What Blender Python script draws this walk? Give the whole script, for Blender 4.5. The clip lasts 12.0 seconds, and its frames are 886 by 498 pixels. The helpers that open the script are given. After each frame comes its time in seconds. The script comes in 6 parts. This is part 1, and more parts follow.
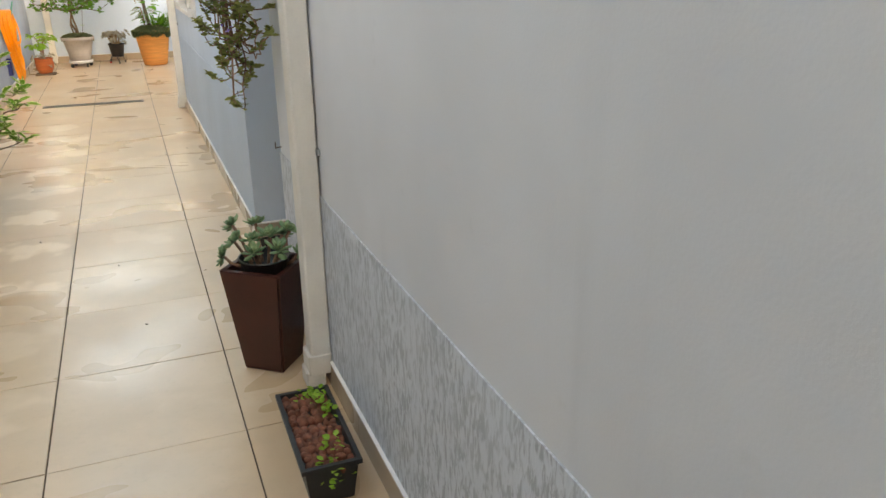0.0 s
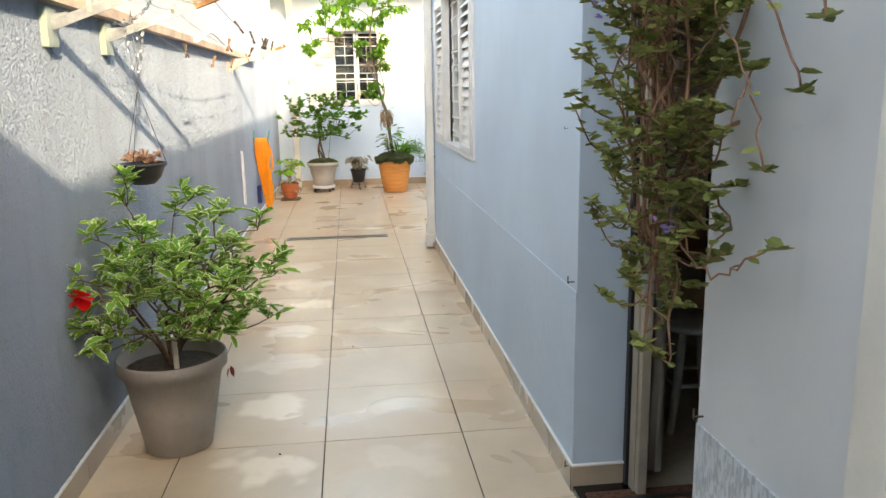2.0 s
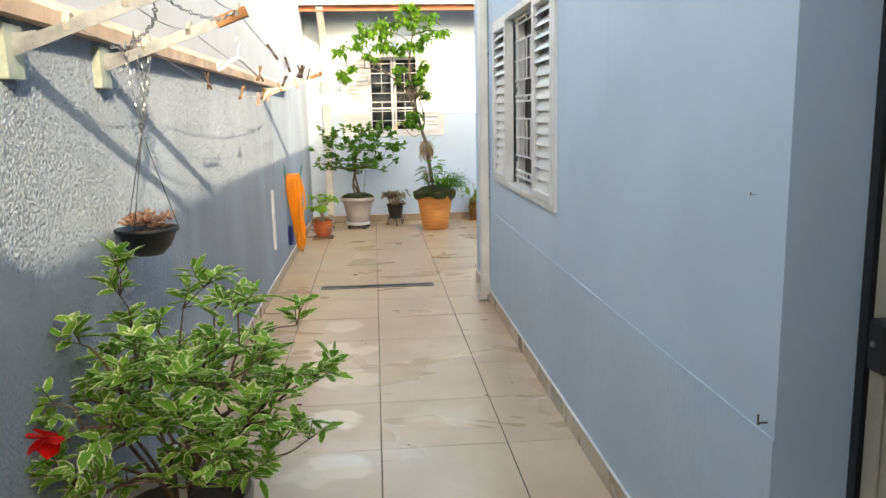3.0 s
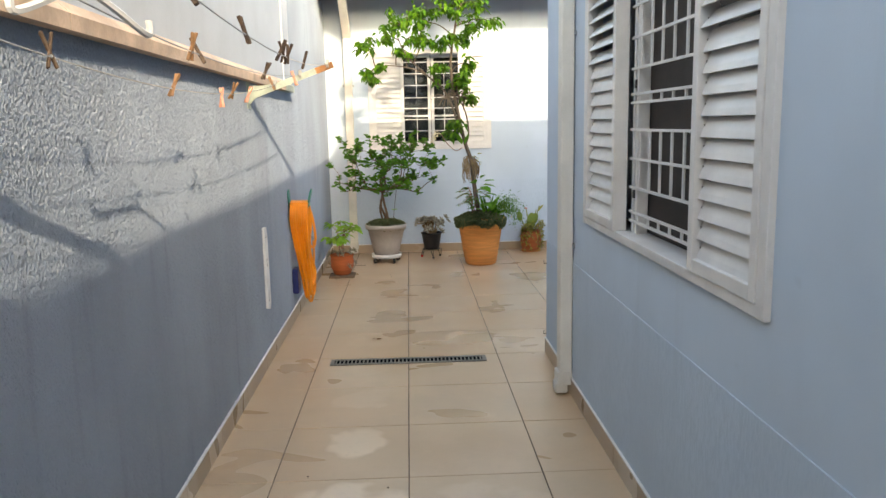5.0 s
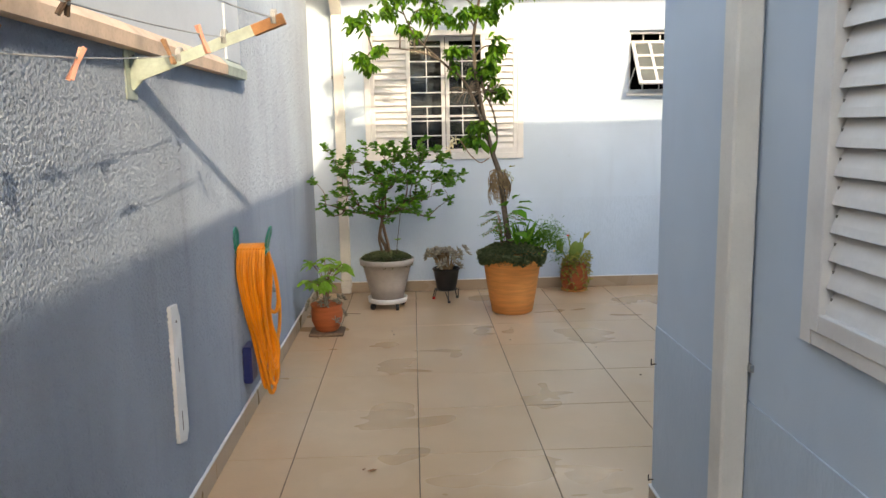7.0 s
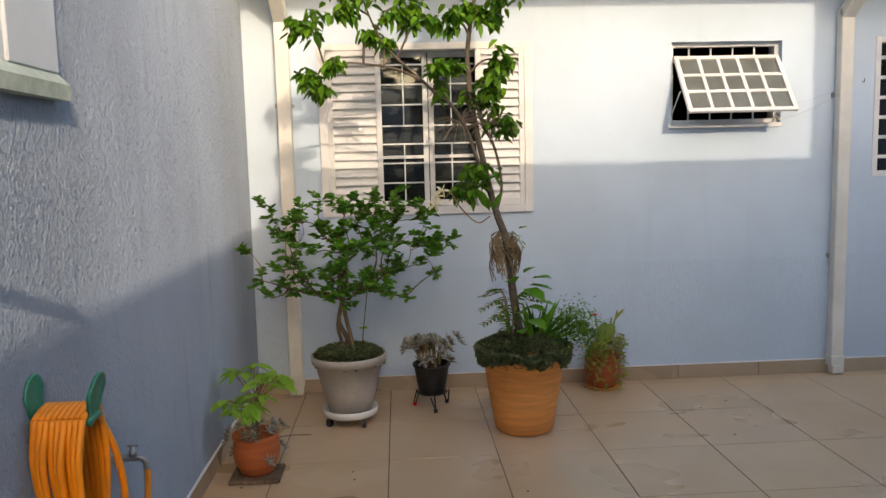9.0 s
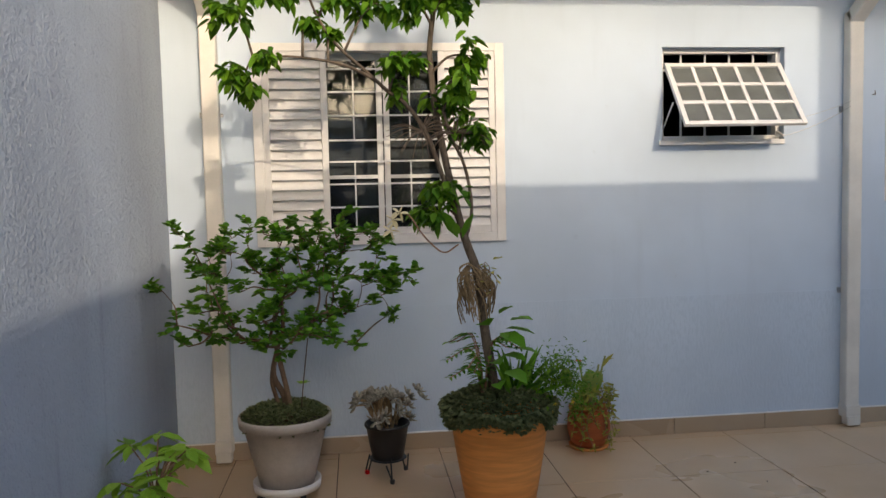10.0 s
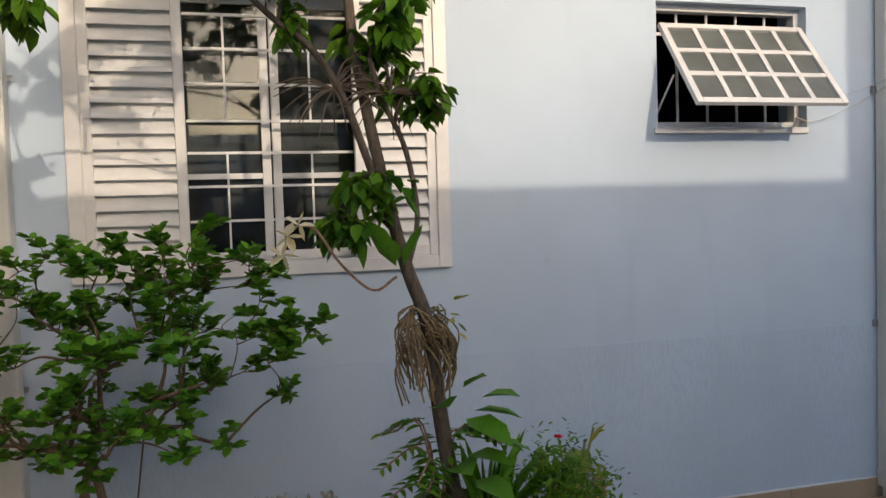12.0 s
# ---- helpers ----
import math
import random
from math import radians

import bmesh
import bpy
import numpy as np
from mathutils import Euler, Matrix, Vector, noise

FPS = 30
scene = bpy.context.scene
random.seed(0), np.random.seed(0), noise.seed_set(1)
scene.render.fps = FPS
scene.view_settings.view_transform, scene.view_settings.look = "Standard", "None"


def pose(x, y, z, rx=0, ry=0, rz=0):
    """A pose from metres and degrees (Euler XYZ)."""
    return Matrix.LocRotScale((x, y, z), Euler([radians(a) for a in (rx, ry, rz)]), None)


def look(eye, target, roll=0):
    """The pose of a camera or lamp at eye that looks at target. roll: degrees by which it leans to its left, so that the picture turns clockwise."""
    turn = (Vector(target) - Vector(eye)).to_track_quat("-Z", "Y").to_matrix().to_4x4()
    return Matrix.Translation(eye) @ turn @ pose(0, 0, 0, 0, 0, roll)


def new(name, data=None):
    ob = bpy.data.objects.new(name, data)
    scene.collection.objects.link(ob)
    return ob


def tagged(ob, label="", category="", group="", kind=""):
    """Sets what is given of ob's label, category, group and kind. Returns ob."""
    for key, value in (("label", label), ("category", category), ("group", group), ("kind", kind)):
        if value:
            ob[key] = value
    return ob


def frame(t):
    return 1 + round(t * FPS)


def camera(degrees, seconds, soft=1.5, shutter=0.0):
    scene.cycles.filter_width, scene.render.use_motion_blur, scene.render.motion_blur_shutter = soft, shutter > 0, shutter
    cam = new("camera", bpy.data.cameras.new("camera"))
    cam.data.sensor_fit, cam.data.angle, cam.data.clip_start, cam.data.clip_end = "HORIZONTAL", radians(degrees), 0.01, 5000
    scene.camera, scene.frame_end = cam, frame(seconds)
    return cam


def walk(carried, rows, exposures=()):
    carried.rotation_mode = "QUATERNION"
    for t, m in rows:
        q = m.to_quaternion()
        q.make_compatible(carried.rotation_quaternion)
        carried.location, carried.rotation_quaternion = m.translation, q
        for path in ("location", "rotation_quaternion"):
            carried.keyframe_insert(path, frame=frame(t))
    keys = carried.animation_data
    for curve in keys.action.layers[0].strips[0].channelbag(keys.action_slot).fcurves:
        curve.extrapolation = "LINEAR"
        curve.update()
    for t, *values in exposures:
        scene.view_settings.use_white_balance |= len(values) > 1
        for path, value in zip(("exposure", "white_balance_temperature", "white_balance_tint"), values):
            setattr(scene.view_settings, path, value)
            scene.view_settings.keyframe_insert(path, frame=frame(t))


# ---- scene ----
cam = camera(60.2, 12.0)
PATH = [
    (0, (0.008, -0.245, 1.442), (0.703, 1.493, 0.737), -0.7),
    (0.5, (-0.036, 0.03, 1.458), (0.378, 1.864, 0.776), -0.9),
    (1, (-0.138, 0.394, 1.468), (0.154, 2.284, 0.885), -1.0),
    (1.5, (-0.174, 0.838, 1.465), (0.087, 2.76, 0.976), -1.1),
    (2, (-0.243, 1.286, 1.49), (-0.011, 3.229, 1.078), -1.0),
    (2.5, (-0.375, 1.738, 1.512), (-0.171, 3.695, 1.151), -1.0),
    (3, (-0.381, 2.205, 1.55), (-0.213, 4.167, 1.202), -1.2),
    (5, (-0.364, 4.203, 1.548), (-0.281, 6.175, 1.225), -1.1),
    (5.5, (-0.328, 4.746, 1.534), (-0.251, 6.719, 1.212), -1.3),
    (6, (-0.329, 5.284, 1.517), (-0.255, 7.257, 1.199), -1.3),
    (6.5, (-0.379, 5.794, 1.548), (-0.307, 7.766, 1.227), -1.3),
    (7, (-0.394, 6.325, 1.554), (-0.322, 8.298, 1.237), -1.1),
    (9, (-0.305, 8.172, 1.615), (-0.193, 10.156, 1.386), -1.4),
    (9.5, (-0.284, 8.630, 1.575), (-0.107, 10.614, 1.393), -1.4),
    (10, (-0.26, 8.972, 1.52), (-0.035, 10.954, 1.383), -1.3),
    (10.5, (-0.266, 9.236, 1.494), (0.004, 11.215, 1.379), -1.3),
    (11, (-0.294, 9.637, 1.437), (0.067, 11.601, 1.337), -1.5),
    (11.5, (-0.207, 9.995, 1.445), (0.184, 11.954, 1.346), -1.5),
    (12, (-0.197, 10.397, 1.46), (0.302, 12.332, 1.375), -1.8),
]
walk(cam, [(t, look(eye, target, roll)) for t, eye, target, roll in PATH],
     exposures=[(0.0, 3.5, 11300, 11), (0.5, 3.5, 10300, 10), (1.0, 3.45, 9700, 9), (2.0, 3.5, 9200, 8), (3.0, 3.15, 8950, 7), (5.5, 2.67, 8650, 9), (7.0, 2.54, 8700, 10), (9.0, 1.95, 8600, 13), (10.0, 1.68, 8300, 13), (12.0, 1.55, 8100, 13)])

# ---- light ----
SUN = Vector((-0.52, 1.73, -0.79))
elevation = math.asin(-SUN.normalized().z)
world = bpy.data.worlds.new("world")
scene.world = world
world.use_nodes = True
sky = world.node_tree.nodes.new("ShaderNodeTexSky")
sky.sky_type = "NISHITA"
sky.sun_disc = False
sky.sun_elevation = elevation
sky.sun_rotation = math.atan2(-SUN.x, -SUN.y)
sky.air_density, sky.dust_density = 1.0, 1.5
background = world.node_tree.nodes["Background"]
background.inputs["Strength"].default_value = 0.15
world.node_tree.links.new(sky.outputs["Color"], background.inputs["Color"])
lamp = bpy.data.lights.new("sun", "SUN")
lamp.energy, lamp.angle, lamp.color = 0.57, radians(0.6), (1.0, 0.945, 0.86)
new("sun", lamp).matrix_world = look((6, -17, 9), Vector((6, -17, 9)) + SUN)


# ---- node helpers ----
def feed(nt, socket, v):
    if isinstance(v, bpy.types.NodeSocket):
        nt.links.new(v, socket)
    elif isinstance(v, tuple):
        socket.default_value = (*v, 1.0) if len(v) == 3 and len(socket.default_value) == 4 else v
    else:
        socket.default_value = v


def start(name, rough=0.6, metal=0.0, spec=0.5):
    m = bpy.data.materials.new(name)
    m.use_nodes = True
    b = m.node_tree.nodes["Principled BSDF"]
    b.inputs["Roughness"].default_value = rough
    b.inputs["Metallic"].default_value = metal
    b.inputs["Specular IOR Level"].default_value = spec
    return m, m.node_tree, b


def where(nt, world_space=True, stretch=(1, 1, 1)):
    if world_space:
        src = nt.nodes.new("ShaderNodeNewGeometry").outputs["Position"]
    else:
        src = nt.nodes.new("ShaderNodeTexCoord").outputs["Object"]
    mp = nt.nodes.new("ShaderNodeMapping")
    nt.links.new(src, mp.inputs["Vector"])
    mp.inputs["Scale"].default_value = stretch
    mp.inputs["Location"].default_value = (0.31, 0.17, 0.43)
    return mp.outputs["Vector"]


def nz(nt, vec, scale, detail=4.0, rough=0.55, warp=0.0):
    n = nt.nodes.new("ShaderNodeTexNoise")
    nt.links.new(vec, n.inputs["Vector"])
    n.inputs["Scale"].default_value = scale
    n.inputs["Detail"].default_value = detail
    n.inputs["Roughness"].default_value = rough
    n.inputs["Distortion"].default_value = warp
    return n.outputs["Fac"]


def span(nt, v, a, b, lo=0.0, hi=1.0):
    n = nt.nodes.new("ShaderNodeMapRange")
    n.interpolation_type = "SMOOTHSTEP"
    for socket, value in zip(n.inputs[:5], (v, a, b, lo, hi)):
        feed(nt, socket, value)
    return n.outputs[0]


def mixc(nt, fac, a, b):
    n = nt.nodes.new("ShaderNodeMix")
    n.data_type = "RGBA"
    feed(nt, n.inputs[0], fac)
    feed(nt, n.inputs[6], a)
    feed(nt, n.inputs[7], b)
    return n.outputs[2]


def calc(nt, op, a, b):
    n = nt.nodes.new("ShaderNodeMath")
    n.operation = op
    feed(nt, n.inputs[0], a)
    feed(nt, n.inputs[1], b)
    return n.outputs[0]


def relief(nt, bsdf, height, strength=0.5, distance=0.002):
    n = nt.nodes.new("ShaderNodeBump")
    n.inputs["Strength"].default_value = strength
    n.inputs["Distance"].default_value = distance
    nt.links.new(height, n.inputs["Height"])
    nt.links.new(n.outputs["Normal"], bsdf.inputs["Normal"])


def chance(nt):
    return nt.nodes.new("ShaderNodeObjectInfo").outputs["Random"]


def island(nt):
    return nt.nodes.new("ShaderNodeNewGeometry").outputs["Random Per Island"]


def tint(c, k):
    return tuple(min(1.0, v * k) for v in c)


# ---- materials ----
def plain(name, c, rough=0.5, metal=0.0, spec=0.5, var=0.2, scale=8.0, fine=90.0, bump=0.15, distance=0.001, world_space=False):
    """Paint, plastic, ceramic or metal: two scales of variation and a fine relief."""
    m, nt, b = start(name, rough, metal, spec)
    v = where(nt, world_space)
    big, small = nz(nt, v, scale), nz(nt, v, fine)
    col = mixc(nt, span(nt, big, 0.3, 0.7), tint(c, 1 - var), tint(c, 1 + var * 0.5))
    col = mixc(nt, span(nt, small, 0.45, 0.8, 0, var), col, tint(c, 0.6))
    feed(nt, b.inputs["Base Color"], col)
    feed(nt, b.inputs["Roughness"], span(nt, small, 0.2, 0.8, rough * 0.85, min(1.0, rough * 1.15)))
    relief(nt, b, small, bump, distance)
    return m


def wall_paint(name, c, rough_band=False, dark=0.55):
    """Smooth light-blue house paint, with faint runs; the lower band is brushed and rough."""
    m, nt, b = start(name, 0.75, 0.0, 0.25)
    v = where(nt)
    runs = nz(nt, where(nt, True, (3.0, 3.0, 0.35)), 2.0, 5)
    cloud = nz(nt, v, 1.3, 3)
    grain = nz(nt, v, 160, 3)
    col = mixc(nt, span(nt, cloud, 0.3, 0.7), tint(c, 0.94), tint(c, 1.04))
    col = mixc(nt, span(nt, runs, 0.55, 0.8, 0, 0.3), col, tint(c, 0.8))
    if rough_band:
        streak = nz(nt, where(nt, True, (1.0, 1.0, 0.3)), 75, 5, 0.6, 0.6)
        patch = nz(nt, v, 4.0, 3)
        col = mixc(nt, calc(nt, "MULTIPLY", span(nt, streak, 0.44, 0.6), span(nt, patch, 0.3, 0.6, 0.45, 0.85)), col, (c[0] * dark, c[1] * dark * 1.02, c[2] * dark * 1.03))
        feed(nt, b.inputs["Base Color"], col)
        relief(nt, b, streak, 0.6, 0.004)
    else:
        spots = nz(nt, v, 11, 2)
        col = mixc(nt, span(nt, spots, 0.7, 0.82, 0, 0.22), col, tint(c, 0.75))
        feed(nt, b.inputs["Base Color"], col)
        relief(nt, b, calc(nt, "ADD", grain, nz(nt, v, 14, 3)), 0.12, 0.003)
    return m


def stucco(name, c):
    """Thick combed render, painted grey-blue, worn and stained near its foot."""
    m, nt, b = start(name, 0.85, 0.0, 0.2)
    fine = nz(nt, where(nt), 140, 3)
    cloud = nz(nt, where(nt, True, (1, 1, 0.5)), 1.1, 4)
    col = mixc(nt, span(nt, cloud, 0.3, 0.7), tint(c, 0.88), tint(c, 1.1))
    streak = nz(nt, where(nt, True, (1, 4.0, 0.35)), 3.0, 4)
    col = mixc(nt, span(nt, streak, 0.55, 0.8, 0, 0.4), col, tint(c, 0.6))
    sep = nt.nodes.new("ShaderNodeSeparateXYZ")
    nt.links.new(where(nt), sep.inputs["Vector"])
    chips = nz(nt, where(nt, True, (1, 1.6, 0.5)), 9, 4, 0.6)
    low = span(nt, sep.outputs["Z"], 0.12, 0.45, 1.0, 0.0)
    col = mixc(nt, calc(nt, "MULTIPLY", span(nt, chips, 0.63, 0.66), low), col, (0.62, 0.58, 0.5))
    feed(nt, b.inputs["Base Color"], col)
    b.inputs["Diffuse Roughness"].default_value = 1.0
    worm = nz(nt, where(nt, True, (1.0, 1.0, 0.5)), 115, 2, 0.5, 0.5)
    blob = nz(nt, where(nt, True, (1.0, 1.0, 0.7)), 62, 2, 0.5)
    high = calc(nt, "ADD", span(nt, worm, 0.42, 0.6), calc(nt, "MULTIPLY", span(nt, blob, 0.4, 0.62), 0.8))
    relief(nt, b, calc(nt, "ADD", high, calc(nt, "MULTIPLY", fine, 0.35)), 0.5, 0.004)
    return m


def porcelain(name, c):
    """Glazed beige floor tile: cloudy, each a little different, with rust-brown water stains."""
    m, nt, b = start(name, 0.33, 0.0, 0.5)
    v = where(nt)
    cloud, fine = nz(nt, v, 3.2, 5, 0.6), nz(nt, v, 45, 4)
    col = mixc(nt, span(nt, cloud, 0.3, 0.7), tint(c, 0.9), tint(c, 1.06))
    col = mixc(nt, span(nt, chance(nt), 0, 1, 0.0, 0.35), col, (c[0] * 0.92, c[1] * 0.87, c[2] * 0.8))
    stain = nz(nt, where(nt, True, (1.0, 0.8, 1.0)), 1.3, 3, 0.5)
    col = mixc(nt, span(nt, stain, 0.38, 0.8, 0.0, 0.55), col, (c[0] * 0.8, c[1] * 0.62, c[2] * 0.46))
    sep = nt.nodes.new("ShaderNodeSeparateXYZ")
    nt.links.new(v, sep.inputs["Vector"])
    dirt = calc(nt, "MULTIPLY", span(nt, sep.outputs["Y"], 5.5, 9.5, 0.0, 0.6), span(nt, nz(nt, v, 0.8, 3), 0.25, 0.65, 0.35, 1.0))
    col = mixc(nt, dirt, col, (c[0] * 0.82, c[1] * 0.66, c[2] * 0.52))
    # films of drying water, each with its own outline, darker at the rim
    film = calc(nt, "ADD", nz(nt, where(nt, True, (0.8, 1.5, 1.0)), 2.3, 2, 0.45, 0.6), calc(nt, "MULTIPLY", chance(nt), 0.05))
    wet = span(nt, film, 0.58, 0.72)
    col = mixc(nt, calc(nt, "MULTIPLY", wet, 0.2), col, (c[0] * 0.72, c[1] * 0.6, c[2] * 0.48))
    # patches of reflected light painted paler into each tile, strongest along one column
    grid = nt.nodes.new("ShaderNodeVectorMath")
    grid.operation = "FRACTION"
    mp = nt.nodes.new("ShaderNodeMapping")
    nt.links.new(nt.nodes.new("ShaderNodeNewGeometry").outputs["Position"], mp.inputs["Vector"])
    mp.inputs["Location"].default_value = (1.0 / 0.6, 5.2 / 0.6, 0.5)
    mp.inputs["Scale"].default_value = (1 / 0.6, 1 / 0.6, 0.0)
    nt.links.new(mp.outputs["Vector"], grid.inputs[0])
    cell = nt.nodes.new("ShaderNodeSeparateXYZ")
    nt.links.new(grid.outputs["Vector"], cell.inputs["Vector"])
    du = calc(nt, "DIVIDE", calc(nt, "SUBTRACT", cell.outputs["X"], 0.62), 0.36)
    dv = calc(nt, "DIVIDE", calc(nt, "SUBTRACT", cell.outputs["Y"], 0.66), 0.24)
    far = calc(nt, "ADD", calc(nt, "MULTIPLY", du, du), calc(nt, "MULTIPLY", dv, dv))
    far = calc(nt, "ADD", far, span(nt, nz(nt, v, 4.5, 2, 0.5), 0.3, 0.7, -0.8, 0.8))
    row = calc(nt, "MULTIPLY", span(nt, sep.outputs["X"], -0.72, -0.68), span(nt, sep.outputs["X"], -0.10, -0.08, 1.0, 0.0))
    much = calc(nt, "ADD", calc(nt, "MULTIPLY", row, 0.48), span(nt, chance(nt), 0.4, 1.0, 0.0, 0.3))
    much = calc(nt, "MULTIPLY", much, calc(nt, "MULTIPLY", span(nt, sep.outputs["Y"], 3.4, 3.9, 0.35, 1.0), span(nt, sep.outputs["Y"], 7.2, 8.9, 1.0, 0.15)))
    col = mixc(nt, calc(nt, "MULTIPLY", span(nt, far, 0.2, 1.15, 1.0, 0.0), much), col, (min(0.86, c[0] * 1.4), min(0.84, c[1] * 1.5), min(0.8, c[2] * 1.65)))
    col = mixc(nt, span(nt, fine, 0.55, 0.75, 0, 0.18), col, tint(c, 0.7))
    feed(nt, b.inputs["Base Color"], col)
    damp = nz(nt, v, 1.7, 2, 0.4)
    dry = span(nt, damp, 0.3, 0.7, 0.40, 0.27)
    feed(nt, b.inputs["Roughness"], calc(nt, "SUBTRACT", dry, calc(nt, "MULTIPLY", wet, 0.08)))
    relief(nt, b, calc(nt, "ADD", nz(nt, v, 5, 2), calc(nt, "MULTIPLY", fine, 0.1)), 0.08, 0.004)
    return m


def foliage(name, a, b_, rough=0.45, margin=None, translucent=0.25):
    """Leaves: each leaf its own tone between a and b_; a pale margin where the species has one."""
    m, nt, b = start(name, max(rough, 0.45), 0.0, 0.16)
    col = mixc(nt, island(nt), a, b_)
    v = where(nt, False)
    col = mixc(nt, span(nt, nz(nt, v, 140, 2), 0.4, 0.7, 0, 0.25), col, tint(a, 0.6))
    if margin:
        uv = nt.nodes.new("ShaderNodeUVMap").outputs["UV"]
        sep = nt.nodes.new("ShaderNodeSeparateXYZ")
        nt.links.new(uv, sep.inputs["Vector"])
        edge = calc(nt, "ADD", sep.outputs["X"], span(nt, nz(nt, v, 60, 2), 0.3, 0.7, -0.22, 0.22))
        col = mixc(nt, span(nt, edge, 0.75, 0.87), col, margin)
    feed(nt, b.inputs["Base Color"], col)
    tr = nt.nodes.new("ShaderNodeBsdfTranslucent")
    feed(nt, tr.inputs["Color"], col)
    mx = nt.nodes.new("ShaderNodeMixShader")
    mx.inputs[0].default_value = translucent
    nt.links.new(b.outputs[0], mx.inputs[1])
    nt.links.new(tr.outputs[0], mx.inputs[2])
    nt.links.new(mx.outputs[0], nt.nodes["Material Output"].inputs["Surface"])
    return m


def bark(name, c):
    m, nt, b = start(name, 0.85, 0.0, 0.2)
    v = where(nt, False, (1, 1, 0.3))
    f, g = nz(nt, v, 90, 5, 0.65, 0.5), nz(nt, v, 12, 3)
    feed(nt, b.inputs["Base Color"], mixc(nt, span(nt, calc(nt, "ADD", f, g), 0.7, 1.3), tint(c, 0.5), tint(c, 1.4)))
    relief(nt, b, f, 0.7, 0.004)
    return m


def glass(name, c=(0.34, 0.37, 0.38)):
    m, nt, b = start(name, 0.03, 0.0, 0.5)
    b.inputs["Base Color"].default_value = (*c, 1)
    b.inputs["Transmission Weight"].default_value = 1.0
    b.inputs["IOR"].default_value = 1.45
    return m


def terracotta(name, c):
    m, nt, b = start(name, 0.75, 0.0, 0.3)
    v = where(nt, False)
    ring = nz(nt, where(nt, False, (0.6, 0.6, 6.0)), 9, 4)
    blot, fine = nz(nt, v, 7, 4), nz(nt, v, 120, 3)
    col = mixc(nt, span(nt, ring, 0.3, 0.7), tint(c, 0.85), tint(c, 1.08))
    col = mixc(nt, span(nt, blot, 0.55, 0.75, 0, 0.45), col, (c[0] * 0.95, c[1] * 1.15, c[2] * 1.4))
    feed(nt, b.inputs["Base Color"], col)
    relief(nt, b, calc(nt, "ADD", fine, ring), 0.2, 0.003)
    return m


BLUE = (0.485, 0.585, 0.69)
paint_house = wall_paint("house_paint", BLUE)
# paler and less blue than house_paint, for the wall near the door
tone_near = wall_paint("near_house_tone", (0.585, 0.615, 0.645))
paint_band = wall_paint("house_paint_rough", tint(BLUE, 0.985), True, 0.92)
paint_band_near = wall_paint("worn_house_paint_rough", (0.56, 0.61, 0.66), True, 0.58)
paint_stucco = stucco("grey_blue_stucco", (0.30, 0.35, 0.415))
tile_floor = porcelain("beige_floor_tile", (0.60, 0.465, 0.325))
tile_base = porcelain("beige_baseboard_tile", (0.43, 0.36, 0.28))
grout = plain("grey_grout", (0.10, 0.065, 0.042), 0.9, world_space=True)
white_gloss = plain("white_enamel", (0.68, 0.67, 0.655), 0.4, var=0.08)
white_matt = plain("white_plaster", (0.72, 0.71, 0.69), 0.8, var=0.1, world_space=True)
cream_pipe = plain("aged_white_pvc", (0.70, 0.68, 0.63), 0.5, var=0.12, scale=3)
black_rubber = plain("black_plastic", (0.014, 0.014, 0.016), 0.45, var=0.3)
dark_room = plain("dim_room_paint", (0.66, 0.57, 0.46), 0.8, world_space=True)
# room dimness put into the colour: near-black so the end windows stay dark
unlit_end = plain("unlit_room_black", (0.012, 0.012, 0.013), 0.8, world_space=True)
room_floor = plain("room_floor_tile", (0.52, 0.45, 0.36), 0.4, world_space=True)
clear = glass("window_glass")
frosted = plain("frosted_glass", (0.20, 0.22, 0.21), 0.35, var=0.15)
frosted.node_tree.nodes["Principled BSDF"].inputs["Transmission Weight"].default_value = 0.4
blind_grey = plain("grey_blind_cloth", (0.13, 0.135, 0.14), 0.8, var=0.2, scale=5, world_space=True)
sheet_brown = plain("dark_brown_sheet", (0.028, 0.02, 0.016), 0.7, var=0.3, fine=300)
brown_wood = plain("brown_soffit_wood", (0.20, 0.11, 0.085), 0.7, world_space=True)
roof_clay = terracotta("roof_clay", (0.45, 0.16, 0.09))
clay_pale = terracotta("pale_terracotta", (0.74, 0.30, 0.09))
clay_red = terracotta("red_terracotta", (0.42, 0.11, 0.04))
pot_grey = plain("taupe_plastic", (0.27, 0.245, 0.23), 0.5, var=0.15)
pot_beige = plain("beige_stone_plastic", (0.42, 0.385, 0.35), 0.6, var=0.15)
pot_brown = plain("brown_lacquer", (0.055, 0.012, 0.008), 0.36, var=0.15, bump=0.04)
deep_shade = plain("drain_shadow_black", (0.006, 0.006, 0.006), 1.0, spec=0.0)
soil = plain("dark_soil", (0.045, 0.028, 0.018), 0.95, var=0.6, scale=40, bump=0.8, distance=0.006)
zinc = plain("galvanised_steel", (0.36, 0.38, 0.39), 0.42, 0.85, var=0.3, scale=14)
plate_paint = plain("greenish_white_paint", (0.36, 0.41, 0.34), 0.5, var=0.25, scale=16)
rust = plain("rusty_wood", (0.33, 0.15, 0.06), 0.85, var=0.4)
steel_grate = plain("stainless_steel", (0.24, 0.23, 0.21), 0.45, 0.8, var=0.3)
hose_orange = plain("orange_hose", (0.85, 0.27, 0.015), 0.42, var=0.12)
hanger_green = plain("green_plastic", (0.01, 0.22, 0.15), 0.35, var=0.15)
blue_plastic = plain("dark_blue_plastic", (0.012, 0.022, 0.13), 0.4, var=0.15)
